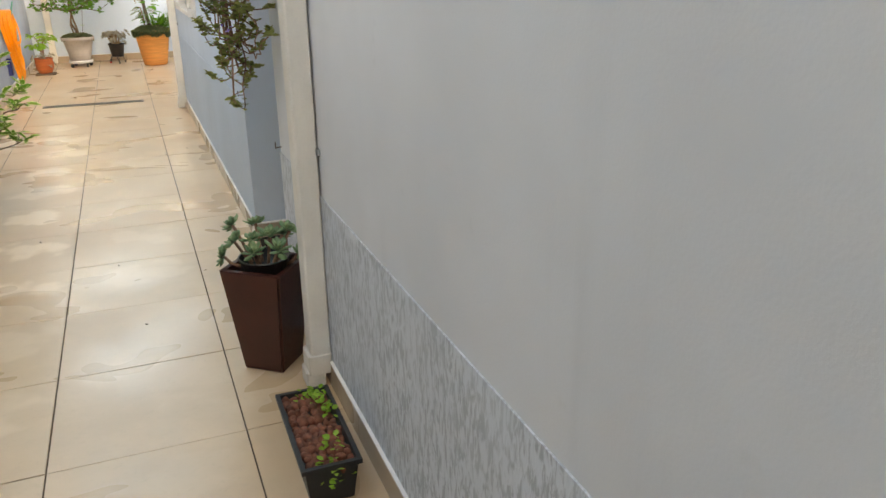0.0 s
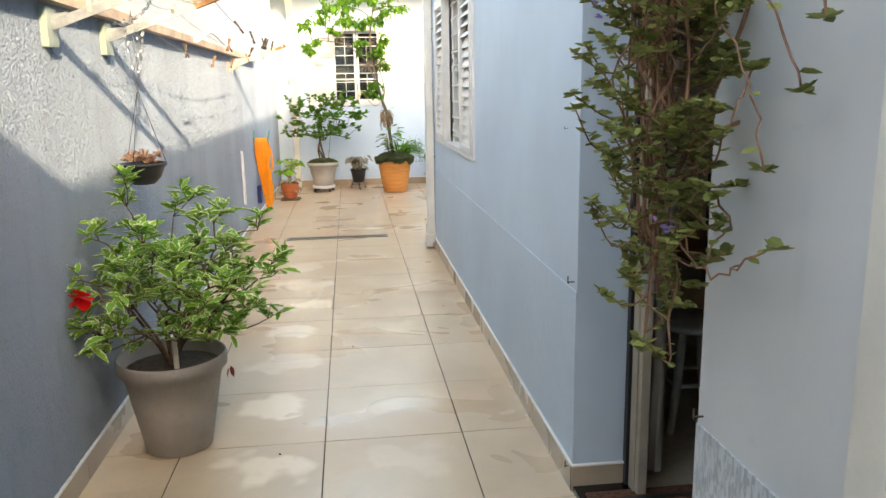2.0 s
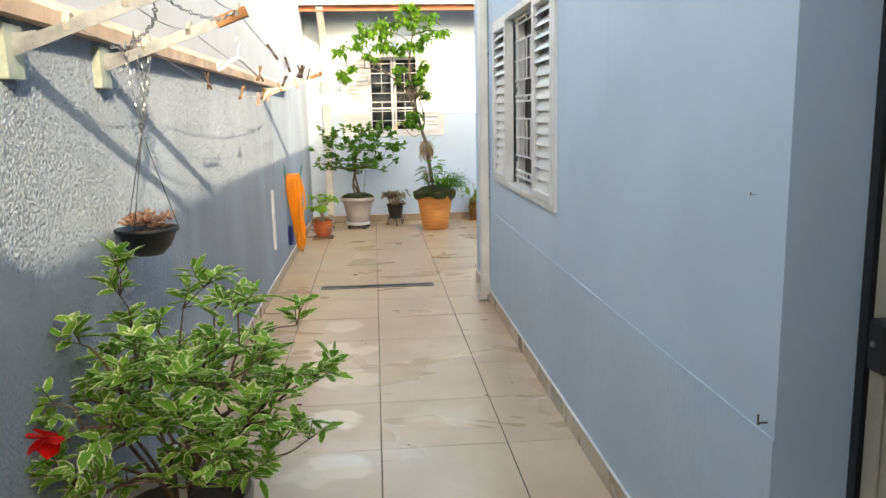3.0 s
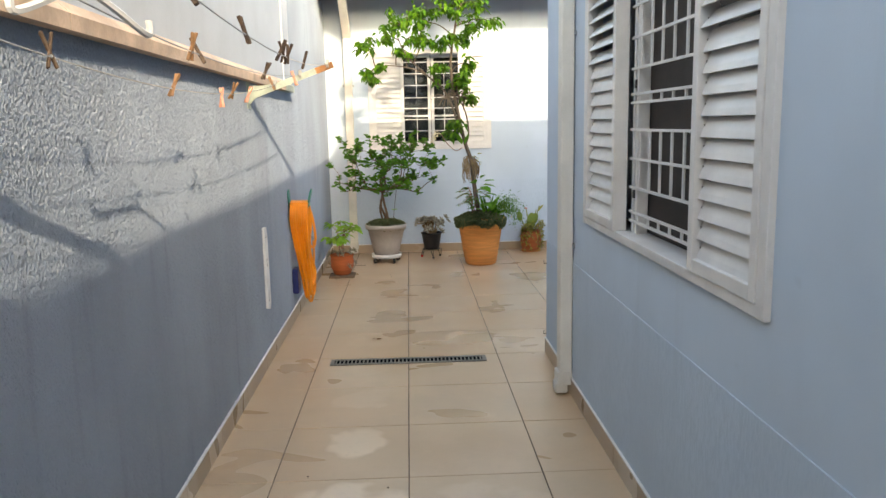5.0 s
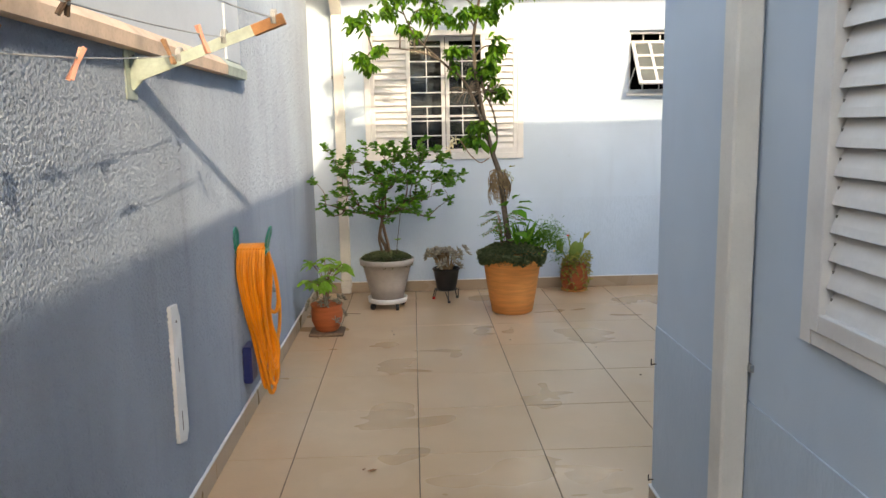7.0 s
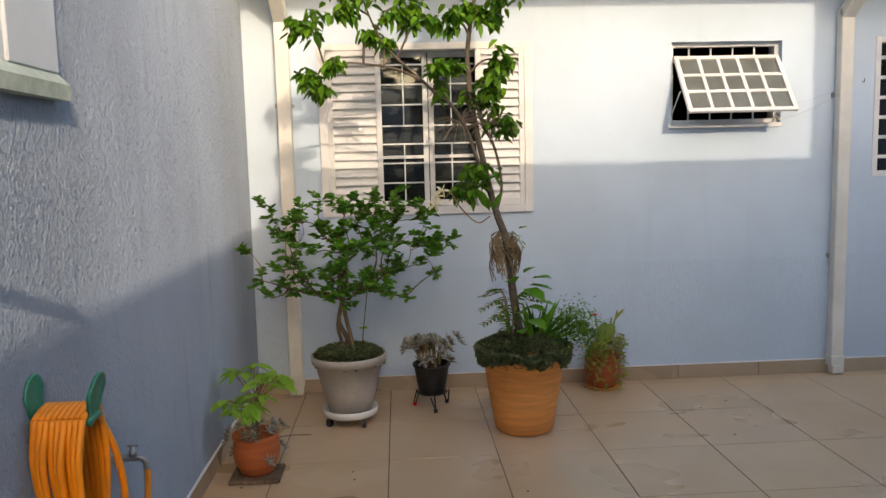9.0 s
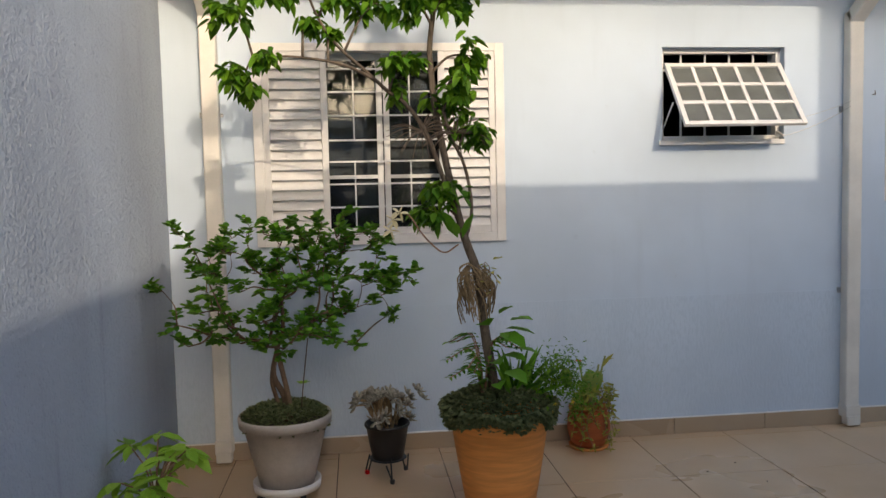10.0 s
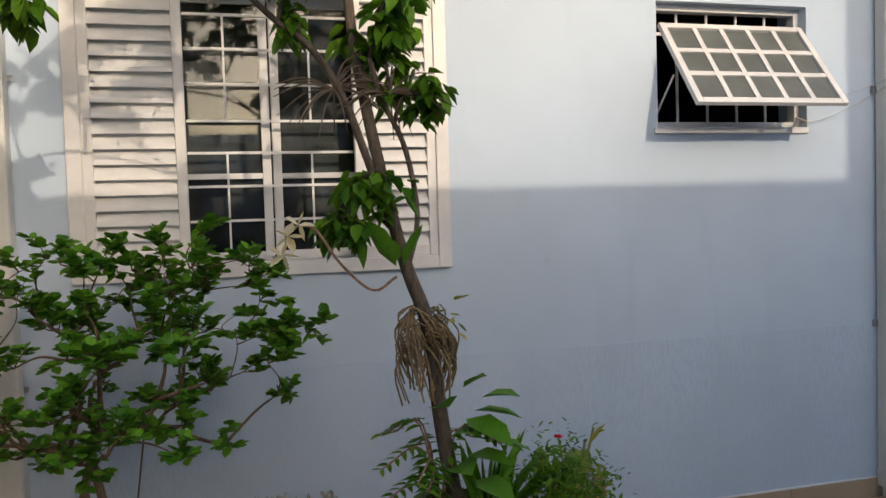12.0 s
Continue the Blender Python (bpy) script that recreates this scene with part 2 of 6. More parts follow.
pin_dark = plain("weathered_wood", (0.10, 0.062, 0.04), 0.8, var=0.4, scale=40)
pin_tan = plain("bare_wood", (0.30, 0.16, 0.08), 0.75, var=0.3, scale=40)
pin_pink = plain("faded_coral_plastic", (0.72, 0.33, 0.23), 0.5, var=0.15)
cord = plain("washing_line", (0.42, 0.41, 0.38), 0.7)
lava = plain("lava_rock", (0.22, 0.075, 0.045), 0.9, var=0.5, scale=30, bump=0.8, distance=0.004)
granite = plain("black_granite", (0.012, 0.013, 0.014), 0.15, var=0.5, scale=60, world_space=True)
door_beige = plain("beige_aluminium", (0.40, 0.36, 0.29), 0.5, var=0.1)
desk_wood = plain("orange_wood", (0.42, 0.15, 0.035), 0.4, var=0.25)
curtain_cloth = plain("cream_curtain", (0.55, 0.50, 0.42), 0.9, var=0.12)
mat_brown = plain("brown_coir", (0.14, 0.06, 0.035), 0.95, var=0.5, scale=50, bump=0.8, distance=0.004)
panel_paint = plain("pale_grey_panel", (0.50, 0.52, 0.54), 0.7, var=0.06, scale=3, world_space=True)
sill_stain = plain("stained_sill", (0.62, 0.44, 0.31), 0.7, var=0.3, scale=5, world_space=True)
leaf_hibiscus = foliage("variegated_leaf", (0.10, 0.27, 0.025), (0.27, 0.46, 0.07), 0.5, (0.74, 0.78, 0.42), 0.35)
leaf_shrub = foliage("dark_green_leaf", (0.035, 0.15, 0.013), (0.14, 0.36, 0.03), 0.4)
leaf_tree = foliage("glossy_green_leaf", (0.035, 0.13, 0.012), (0.13, 0.28, 0.02), 0.4, translucent=0.3)
leaf_lime = foliage("lime_leaf", (0.18, 0.38, 0.04), (0.30, 0.52, 0.08), 0.4, translucent=0.35)
leaf_yellow = foliage("yellow_green_leaf", (0.20, 0.24, 0.04), (0.42, 0.36, 0.08), 0.5)
leaf_trail = foliage("olive_trailing_leaf", (0.15, 0.185, 0.055), (0.36, 0.38, 0.13), 0.6)
leaf_cover = foliage("small_dark_leaf", (0.08, 0.115, 0.05), (0.19, 0.21, 0.10), 0.6)
leaf_succulent = foliage("green_succulent", (0.13, 0.25, 0.13), (0.26, 0.38, 0.20), 0.45, translucent=0.1)
leaf_ghost = foliage("grey_succulent", (0.25, 0.23, 0.19), (0.44, 0.41, 0.34), 0.6, translucent=0.1)
leaf_rosy = foliage("rosy_succulent", (0.42, 0.24, 0.17), (0.58, 0.38, 0.27), 0.6, translucent=0.1)
petal_red = foliage("red_petal", (0.62, 0.006, 0.01), (0.75, 0.02, 0.02), 0.5)
petal_cream = foliage("cream_petal", (0.72, 0.62, 0.36), (0.80, 0.74, 0.55), 0.6)
petal_violet = foliage("violet_petal", (0.25, 0.17, 0.50), (0.36, 0.26, 0.62), 0.6)
bark_brown = bark("brown_bark", (0.16, 0.105, 0.07))
bark_grey = bark("grey_bark", (0.115, 0.09, 0.068))
stem_red = bark("reddish_stem", (0.28, 0.16, 0.11))
root_dry = bark("dry_roots", (0.26, 0.18, 0.10))


# ---- mesh helpers ----
def finish(name, bm, mat, parent=None, smooth=False):
    me = bpy.data.meshes.new(name)
    bmesh.ops.recalc_face_normals(bm, faces=bm.faces)
    bm.to_mesh(me)
    bm.free()
    me.materials.append(mat)
    if smooth:
        me.polygons.foreach_set("use_smooth", [True] * len(me.polygons))
    ob = new(name, me)
    ob.parent = parent
    return ob


def part(name, bm, mat, parent, label="", smooth=False):
    return tagged(finish(name, bm, mat, parent, smooth), label)


def thing(name, label, category, at=(0, 0, 0), turn=0.0, group=""):
    ob = new(name)
    ob.empty_display_size = 0.05
    ob.matrix_basis = pose(*at, 0, 0, turn)
    return tagged(ob, label, category, group)


def structure(name, bm, mat, label="", smooth=False):
    bmesh.ops.remove_doubles(bm, verts=bm.verts[:], dist=1e-5)
    return tagged(finish(name, bm, mat, None, smooth), label, name.split("_")[0], "", "structure")


def box(bm, x0, x1, y0, y1, z0, z1, bevel=0.0):
    made = bmesh.ops.create_cube(bm, size=1.0, matrix=Matrix.LocRotScale(((x0 + x1) / 2, (y0 + y1) / 2, (z0 + z1) / 2), None, (abs(x1 - x0), abs(y1 - y0), abs(z1 - z0))))
    if bevel:
        edges = list({e for v in made["verts"] for e in v.link_edges})
        bmesh.ops.bevel(bm, geom=edges, offset=bevel, segments=1, affect="EDGES")
    return made["verts"]


def boxes(*rows, bevel=0.0):
    bm = bmesh.new()
    for r in rows:
        box(bm, *r, bevel=bevel)
    return bm


def turned(bm, m):
    bmesh.ops.transform(bm, matrix=m, verts=bm.verts)
    return bm


def lathe(profile, n=36, at=(0, 0, 0), bm=None, wave=0.0):
    bm = bm or bmesh.new()
    rings = []
    for r, z in profile:
        rings.append([bm.verts.new((at[0] + r * (1 + wave * math.sin(5 * a)) * math.cos(a), at[1] + r * math.sin(a), at[2] + z)) for a in (2 * math.pi * i / n for i in range(n))])
    for a, b in zip(rings, rings[1:]):
        for i in range(n):
            bm.faces.new((a[i], a[(i + 1) % n], b[(i + 1) % n], b[i]))
    for ring, flip in ((rings[0], True), (rings[-1], False)):
        if (ring[0].co - ring[1].co).length > 1e-5:
            bm.faces.new(ring[::-1] if flip else ring)
    return bm


def tube(bm, pts, radius, n=6):
    pts = [Vector(p) for p in pts]
    radii = radius if isinstance(radius, (list, tuple)) else [radius] * len(pts)
    side, rings = None, []
    for i, p in enumerate(pts):
        d = (pts[min(i + 1, len(pts) - 1)] - pts[max(i - 1, 0)])
        d = d.normalized() if d.length > 1e-9 else Vector((0, 0, 1))
        if side is None:
            side = d.cross(Vector((0.31, 0.17, 0.93))).normalized()
        else:
            side = (side - d * side.dot(d)).normalized()
        up = d.cross(side)
        rings.append([bm.verts.new(p + radii[i] * (side * math.cos(2 * math.pi * k / n) + up * math.sin(2 * math.pi * k / n))) for k in range(n)])
    for a, b in zip(rings, rings[1:]):
        for k in range(n):
            bm.faces.new((a[k], a[(k + 1) % n], b[(k + 1) % n], b[k]))
    bm.faces.new(rings[0][::-1])
    bm.faces.new(rings[-1])
    return bm


def smooth_line(pts, steps=6):
    """A Catmull-Rom line through the points."""
    p = [Vector(q) for q in pts]
    p = [p[0] * 2 - p[1]] + p + [p[-1] * 2 - p[-2]]
    out = []
    for a, b, c, d in zip(p, p[1:], p[2:], p[3:]):
        for i in range(steps):
            t = i / steps
            out.append(0.5 * (2 * b + (c - a) * t + (2 * a - 5 * b + 4 * c - d) * t * t + (3 * b - a - 3 * c + d) * t ** 3))
    return out + [p[-2]]


def sag(a, b, drop, steps=12):
    a, b = Vector(a), Vector(b)
    return [a.lerp(b, i / steps) - Vector((0, 0, drop * 4 * (i / steps) * (1 - i / steps))) for i in range(steps + 1)]


def leaves(name, spots, mat, parent, label="", width=0.5, fold=0.15, droop=0.2):
    """One mesh of many leaves; a spot is (place, direction, length). Each leaf is folded along its rib and droops to its tip."""
    rng = random.Random(len(spots))
    verts, faces, us = [], [], []
    for p, d, size in spots:
        p, d = Vector(p), Vector(d).normalized()
        side = d.cross(Vector((rng.uniform(-0.5, 0.5), rng.uniform(-0.5, 0.5), 1.0)))
        side = side.normalized() if side.length > 1e-3 else Vector((1, 0, 0))
        up = side.cross(d)
        w, k = size * width * 0.5, len(verts)
        low = Vector((0, 0, -1)) * droop * size

        def at(u, v, h):
            return p + d * (size * u) + side * (w * v) + up * (h * w) + low * u * u
        verts += [at(0, 0, 0), at(0.35, 0, -fold * 2), at(0.72, 0, -fold * 1.6), at(1.0, 0, 0.0),
                  at(0.30, 0.9, fold), at(0.68, 0.78, fold), at(0.30, -0.9, fold), at(0.68, -0.78, fold)]
        us += [0.55, 0.0, 0.1, 1.0, 1.0, 1.0, 1.0, 1.0]
        faces += [(k, k + 4, k + 1), (k, k + 1, k + 6), (k + 1, k + 4, k + 5, k + 2), (k + 1, k + 2, k + 7, k + 6), (k + 2, k + 5, k + 3), (k + 2, k + 3, k + 7)]
    me = bpy.data.meshes.new(name)
    me.from_pydata(verts, [], faces)
    uv = me.uv_layers.new(name="UVMap")
    index = np.empty(len(me.loops), dtype=np.int32)
    me.loops.foreach_get("vertex_index", index)
    flat = np.zeros((len(index), 2), dtype=np.float32)
    flat[:, 0] = np.array(us, dtype=np.float32)[index]
    uv.data.foreach_set("uv", flat.ravel())
    me.polygons.foreach_set("use_smooth", [True] * len(me.polygons))
    me.materials.append(mat)
    ob = new(name, me)
    ob.parent = parent
    return tagged(ob, label)


def fleshy(name, spots, mat, parent, label="", thick=0.3, width=0.42):
    """Fleshy leaves of a succulent: plump pointed wedges."""
    verts, faces = [], []
    for p, d, size in spots:
        p, d = Vector(p), Vector(d).normalized()
        side = d.cross(Vector((0.01, 0.02, 1))).normalized()
        up = side.cross(d)
        k, w, h = len(verts), size * width * 0.5, size * thick * 0.5
        verts += [p, p + d * size * 0.55 + side * w, p + d * size * 0.55 - side * w, p + d * size * 0.5 + up * h * 0.4, p + d * size * 0.5 - up * h, p + d * size + up * h * 0.5,
                  p + d * size * 0.85 + side * w * 0.75, p + d * size * 0.85 - side * w * 0.75]
        faces += [(k, k + 1, k + 3), (k, k + 3, k + 2), (k, k + 4, k + 1), (k, k + 2, k + 4),
                  (k + 3, k + 1, k + 6, k + 5), (k + 3, k + 5, k + 7, k + 2), (k + 4, k + 5, k + 6, k + 1), (k + 4, k + 2, k + 7, k + 5)]
    me = bpy.data.meshes.new(name)
    me.from_pydata(verts, [], faces)
    me.polygons.foreach_set("use_smooth", [True] * len(me.polygons))
    me.materials.append(mat)
    ob = new(name, me)
    ob.parent = parent
    return tagged(ob, label)


def rosettes(rng, rows, mat, parent, label, thick=0.28, width=0.45):
    """Each rosette of a succulent as a part of its own."""
    for at, axis, size, count in rows:
        fleshy("rosette", rosette(rng, at, axis, size, count), mat, parent, label, thick, width)


def rosette(rng, at, axis, size, count=16):
    """Leaf spots of one rosette about an axis."""
    axis = Vector(axis).normalized()
    q = axis.to_track_quat("Z", "Y")
    out = []
    for i in range(count):
        a, f = i * 2.39996, i / count
        lift = 0.15 + 1.2 * (1 - f) ** 1.2
        d = q @ Vector((math.cos(a), math.sin(a), lift))
        out.append((Vector(at), d, size * (0.5 + 0.5 * f) * rng.uniform(0.9, 1.1)))
    return out


def grow(rng, p, d, length, r, depth, wood, tips, kids=3, spread=0.8, lift=0.15, inside=None):
    """A limb that wanders and forks; wood takes (points, radii), tips the twigs that carry leaves."""
    pts, radii, q = [Vector(p)], [r], Vector(d).normalized()
    n = 4
    for i in range(n):
        q = (q + Vector((rng.gauss(0, 0.16), rng.gauss(0, 0.16), rng.gauss(0, 0.12) + lift * 0.3))).normalized()
        nxt = pts[-1] + q * length / n
        if inside and i and not inside(nxt):
            break
        pts.append(nxt)
        radii.append(r * (1 - 0.45 * (i + 1) / n))
    wood.append((pts, radii))
    if depth <= 1:
        tips.append(pts)
    if depth == 0 or len(pts) < 5:
        return
    for i in range(kids):
        a = rng.uniform(0, 2 * math.pi)
        out = (q + spread * Vector((math.cos(a), math.sin(a), rng.uniform(-0.35, 0.5)))).normalized()
        j = rng.choice((2, 3, 4)) if i else 4
        grow(rng, pts[j], out, length * rng.uniform(0.55, 0.85), radii[j] * 0.7, depth - 1, wood, tips, kids, spread, lift, inside)


def twig_leaves(rng, tips, per, size, spread=0.9):
    spots = []
    for pts in tips:
        for i in range(per):
            f = rng.uniform(0.2, 1.0) * (len(pts) - 1)
            k = min(int(f), len(pts) - 2)
            p = pts[k].lerp(pts[k + 1], f - k)
            along = (pts[k + 1] - pts[k]).normalized()
            a = rng.uniform(0, 2 * math.pi)
            d = along * rng.uniform(0.2, 0.9) + spread * Vector((math.cos(a), math.sin(a), rng.uniform(-0.3, 0.6)))
            spots.append((p, d, size * rng.uniform(0.65, 1.2)))
    return spots


def clump_centres(rng, count, mid, radii, gap, keep):
    """Places of the leafy clumps of a crown: spread inside a rough ellipsoid, never too near each other."""
    out = []
    for i in range(count * 60):
        q = Vector((rng.uniform(-1, 1), rng.uniform(-1, 1), rng.uniform(-1, 1)))
        p = Vector(mid) + Vector((q.x * radii[0], q.y * radii[1], q.z * radii[2]))
        if 0.12 < q.length < 1.0 + 0.5 * noise.noise(p * 3.3) and keep(p) and all((p - o).length > gap for o in out):
            out.append(p)
        if len(out) == count:
            break
    return out


def crown_wood(rng, spine, centres, r, wood, arch=0.04):
    """Limbs that join each clump to the nearest wood below it, those near the trunk first."""
    base = Vector(spine[-1])
    skel = [(Vector(q), 0.0) for q in spine]
    for c in sorted(centres, key=lambda q: (q - base).length):
        root, far = min(skel, key=lambda s: (s[0] - c).length + 0.35 * s[1] + (0.25 if s[0].z > c.z + 0.05 else 0.0))
        mid = root.lerp(c, 0.5) + Vector((rng.gauss(0, 0.015), rng.gauss(0, 0.015), rng.uniform(-0.2, 1.0) * arch))
        line = smooth_line([root, mid, c], 4)
        r0 = max(0.0022, r * (1 - 0.8 * min(1.0, far / 0.6)))
        wood.append((line, [r0 * (1 - 0.55 * i / (len(line) - 1)) for i in range(len(line))]))
        long = far
        for a, b in zip(line, line[1:]):
            long += (b - a).length
            skel.append((b, long))


def wood_mesh(rows, n=5):
    bm = bmesh.new()
    for pts, radii in rows:
        tube(bm, pts, radii, n)
    return bm


def pot_profile(r0, r1, h, wall=0.012, rim=0.035, lip=0.012):
    """Outside from the foot to a rolled rim, then down the inside to the soil."""
    k = 1 - rim / h
    rr = r0 + (r1 - lip - r0) * k
    return [(r0 * 0.9, 0), (r0, 0.008), (r0 + (rr - r0) * 0.5, h * k * 0.5), (rr, h * k), (r1 - lip * 0.3, h * k + 0.004), (r1, h - 0.008), (r1 - 0.004, h), (r1 - wall, h - 0.002), (r1 - wall - lip, h * 0.8), (0.001, h * 0.8)]


def mound(rng, n, r, z, h, size):
    """Leaf spots of a low creeping cover that fills a pot's mouth and spills over."""
    out = []
    for i in range(n):
        a, f = rng.uniform(0, 2 * math.pi), math.sqrt(rng.random())
        p = Vector((math.cos(a) * r * f * 1.08, math.sin(a) * r * f * 1.08, z + h * (1 - f ** 3) * rng.uniform(0.5, 1.0) - max(0.0, f - 0.86) / 0.14 * 0.075 * rng.random()))
        out.append((p, Vector((math.cos(a) * f + rng.gauss(0, 0.6), math.sin(a) * f + rng.gauss(0, 0.6), rng.uniform(0.0, 0.9))), size * rng.uniform(0.7, 1.3)))
    return out


# ---- setting: walls, roofs, openings ----
XL, XR, YE = -1.325, 0.54, 13.50        # face of the boundary wall, of the house wall, of the end wall
DOOR = (2.87, 3.84, 2.12)              # doorway: near side, far side, height
W1 = (6.08, 8.03, 1.06, 2.17)          # side window: y, y, z, z
YC = 9.19                              # far corner of the house
W2 = (-0.785, 0.595, 1.29, 2.375)         # end window with shutters: x, x, z, z
W3 = (1.62, 2.41, 1.83, 2.395)          # tilting window
W4 = (3.09, 4.1, 1.43, 2.41)

boundary = structure("wall_boundary", boxes((XL - 0.2, XL - 0.002, -6.0, YE + 0.2, -0.1, 3.5)), paint_stucco, "grey-blue combed stucco boundary wall, half in sun")


def stucco_coat(y0, y1, z1, dy, dz):
    """The combed render itself: a sheet of short upright ridges a few millimetres high."""
    ny, nzz = int((y1 - y0) / dy), int(z1 / dz)
    grain = np.fft.rfft2(np.random.default_rng(5).standard_normal((nzz, ny)))
    fz, fy = np.fft.fftfreq(nzz, dz)[:, None], np.fft.rfftfreq(ny, dy)[None, :]
    size = np.sqrt((fz / 66.0) ** 2 + (fy / 108.0) ** 2)
    ridges = np.fft.irfft2(grain * np.exp(-((size - 0.9) / 0.32) ** 2), (nzz, ny))
    swell = np.fft.irfft2(grain * np.exp(-((fz / 2.5) ** 2 + (fy / 2.5) ** 2)), (nzz, ny))
    high = np.clip(ridges / ridges.std() * 0.7 + 0.45, 0.0, 1.15) * 0.0052 + swell / swell.std() * 0.0005
    edge = np.minimum(1.0, np.minimum(np.arange(ny), np.arange(ny)[::-1]) / 6.0)
    co = np.empty((nzz, ny, 3), dtype=np.float32)
    co[..., 0] = XL - 0.001 + high * edge
    co[..., 1] = np.linspace(y0, y1, ny)[None, :]
    co[..., 2] = np.linspace(0.0, z1, nzz)[:, None]
    k = (np.arange(nzz - 1)[:, None] * ny + np.arange(ny - 1)[None, :]).ravel()
    quads = np.stack((k, k + 1, k + ny + 1, k + ny), 1).astype(np.int32)
    me = bpy.data.meshes.new("stucco_coat")
    me.vertices.add(nzz * ny)
    me.vertices.foreach_set("co", co.ravel())
    me.loops.add(quads.size)
    me.loops.foreach_set("vertex_index", quads.ravel())
    me.polygons.add(len(quads))
    me.polygons.foreach_set("loop_start", np.arange(0, quads.size, 4, dtype=np.int32))
    me.polygons.foreach_set("use_smooth", np.ones(len(quads), dtype=bool))
    me.update(calc_edges=True)
    me.materials.append(paint_stucco)
    ob = new("stucco_coat", me)
    ob.parent = boundary
    return ob


stucco_coat(2.6, 9.6, 1.92, 0.0035, 0.0062)
stucco_coat(9.6, YE, 2.7, 0.0055, 0.010)
structure("wall_house", boxes(
    (XR, XR + 0.22, DOOR[0], DOOR[1], DOOR[2], 3.2), (XR, XR + 0.22, DOOR[1], W1[0], -0.1, 3.2),
    (XR, XR + 0.22, W1[0], W1[1], -0.1, W1[2]), (XR, XR + 0.22, W1[0], W1[1], W1[3], 3.2), (XR, XR + 0.22, W1[1], YC, -0.1, 3.2)), paint_house, "light-blue painted house wall")
structure("wall_house_near", boxes((XR, XR + 0.22, -6.0, DOOR[0], -0.1, 3.2)), tone_near, "house wall near the door, paler and less blue")
structure("wall_house_back", boxes((XR + 0.22, 6.0, YC - 0.22, YC, -0.1, 3.2)), paint_house, "light-blue painted back wall of the house")
structure("wall_end", boxes(
    (XL, W2[0], YE, YE + 0.2, -0.1, 3.06), (W2[0], W2[1], YE, YE + 0.2, -0.1, W2[2]), (W2[0], W2[1], YE, YE + 0.2, W2[3], 3.06),
    (W2[1], W3[0], YE, YE + 0.2, -0.1, 3.06), (W3[0], W3[1], YE, YE + 0.2, -0.1, W3[2]), (W3[0], W3[1], YE, YE + 0.2, W3[3], 3.06),
    (W3[1], W4[0], YE, YE + 0.2, -0.1, 3.06), (W4[0], W4[1], YE, YE + 0.2, -0.1, W4[2]), (W4[0], W4[1], YE, YE + 0.2, W4[3], 3.06),
    (W4[1], 6.0, YE, YE + 0.2, -0.1, 3.06)), paint_house, "light-blue end wall with two windows")
structure("wall_band_near", boxes((XR - 0.004, XR, -6.0, DOOR[0], 0.0, 0.715)), paint_band_near, "rough brushed blue-grey lower band of the wall")
structure("wall_band_house", boxes((XR - 0.004, XR, DOOR[1], YC, 0.0, 0.77)), paint_band, "rough brushed light-blue lower band of the wall")
structure("wall_band_end", boxes((XL, 6.0, YE - 0.004, YE, 0.0, 0.87)), paint_band, "rough brushed light-blue lower band of the wall")
structure("wall_east", boxes((6.0, 6.2, YC - 0.22, YE + 0.2, -0.1, 3.2)), paint_house, "light-blue wall that closes the courtyard")
# unseen closing wall, this high to keep horizon glow out of the panes
structure("wall_garage", boxes((XL - 0.2, XR, -6.2, -6.0, -0.1, 4.0)), paint_house, "unseen light-blue wall added to close the passage and block horizon glow")
# unseen block added only to cast shade on the end wall's right part
structure("wall_gable", boxes((3.99, 6.2, YC - 0.2, YC, 3.34, 5.0)), paint_house, "unseen light-blue wall added to shade the right of the end wall")

structure("roof_house", boxes((0.115, 6.2, -6.2, 9.66, 3.2, 3.33)), white_matt, "white-edged overhanging house roof")
structure("roof_passage", boxes((XL - 0.2, 0.115, -2.1, -0.42, 3.2, 3.33)), white_matt, "white roof over the covered passage")
structure("ceiling_house", boxes((XR + 0.22, 3.6, -6.0, YC - 0.22, 2.7, 2.74)), white_matt, "white room ceiling")

# rooms behind the openings
structure("wall_room", boxes((3.6, 3.7, -6.0, YC - 0.22, 0.0, 2.7), (XR + 0.22, 3.6, 1.3, 1.4, 0.0, 2.7), (XR + 0.22, 3.6, 5.6, 5.7, 0.0, 2.7)), dark_room, "dim beige room wall")
structure("floor_room", boxes((XR + 0.22, 3.6, -6.0, YC - 0.22, -0.1, 0.012)), room_floor, "beige room floor in shade")
# end rooms coloured near-black in place of their lack of light
structure("wall_room_end", boxes((XL, 6.0, 15.6, 15.7, 0.0, 3.0), (1.0, 1.1, YE + 0.2, 15.6, 0.0, 3.0), (2.6, 2.7, YE + 0.2, 15.6, 0.0, 3.0)), unlit_end, "near-black wall standing for the unlit room behind the windows")
structure("floor_room_end", boxes((XL, 6.0, YE + 0.2, 15.7, -0.1, 0.0)), unlit_end, "near-black floor standing for the unlit room")
structure("ceiling_room_end", boxes((XL, 6.0, YE + 0.2, 15.7, 3.0, 3.06)), unlit_end, "near-black ceiling standing for the unlit room")

# roof of the end building, with clay tiles and a gutter
end_roof = thing("roof_end", "clay-tiled roof edge with a white gutter over the end wall", "roof", (0, -0.08, -0.10))
tagged(end_roof, kind="structure")
part("soffit", boxes((XL, 6.0, 12.98, YE + 0.28, 3.165, 3.19)), brown_wood, end_roof, "brown wooden soffit")
part("fascia", boxes((XL, 6.0, 12.955, 12.98, 3.03, 3.14)), roof_clay, end_roof, "terracotta-red fascia board")
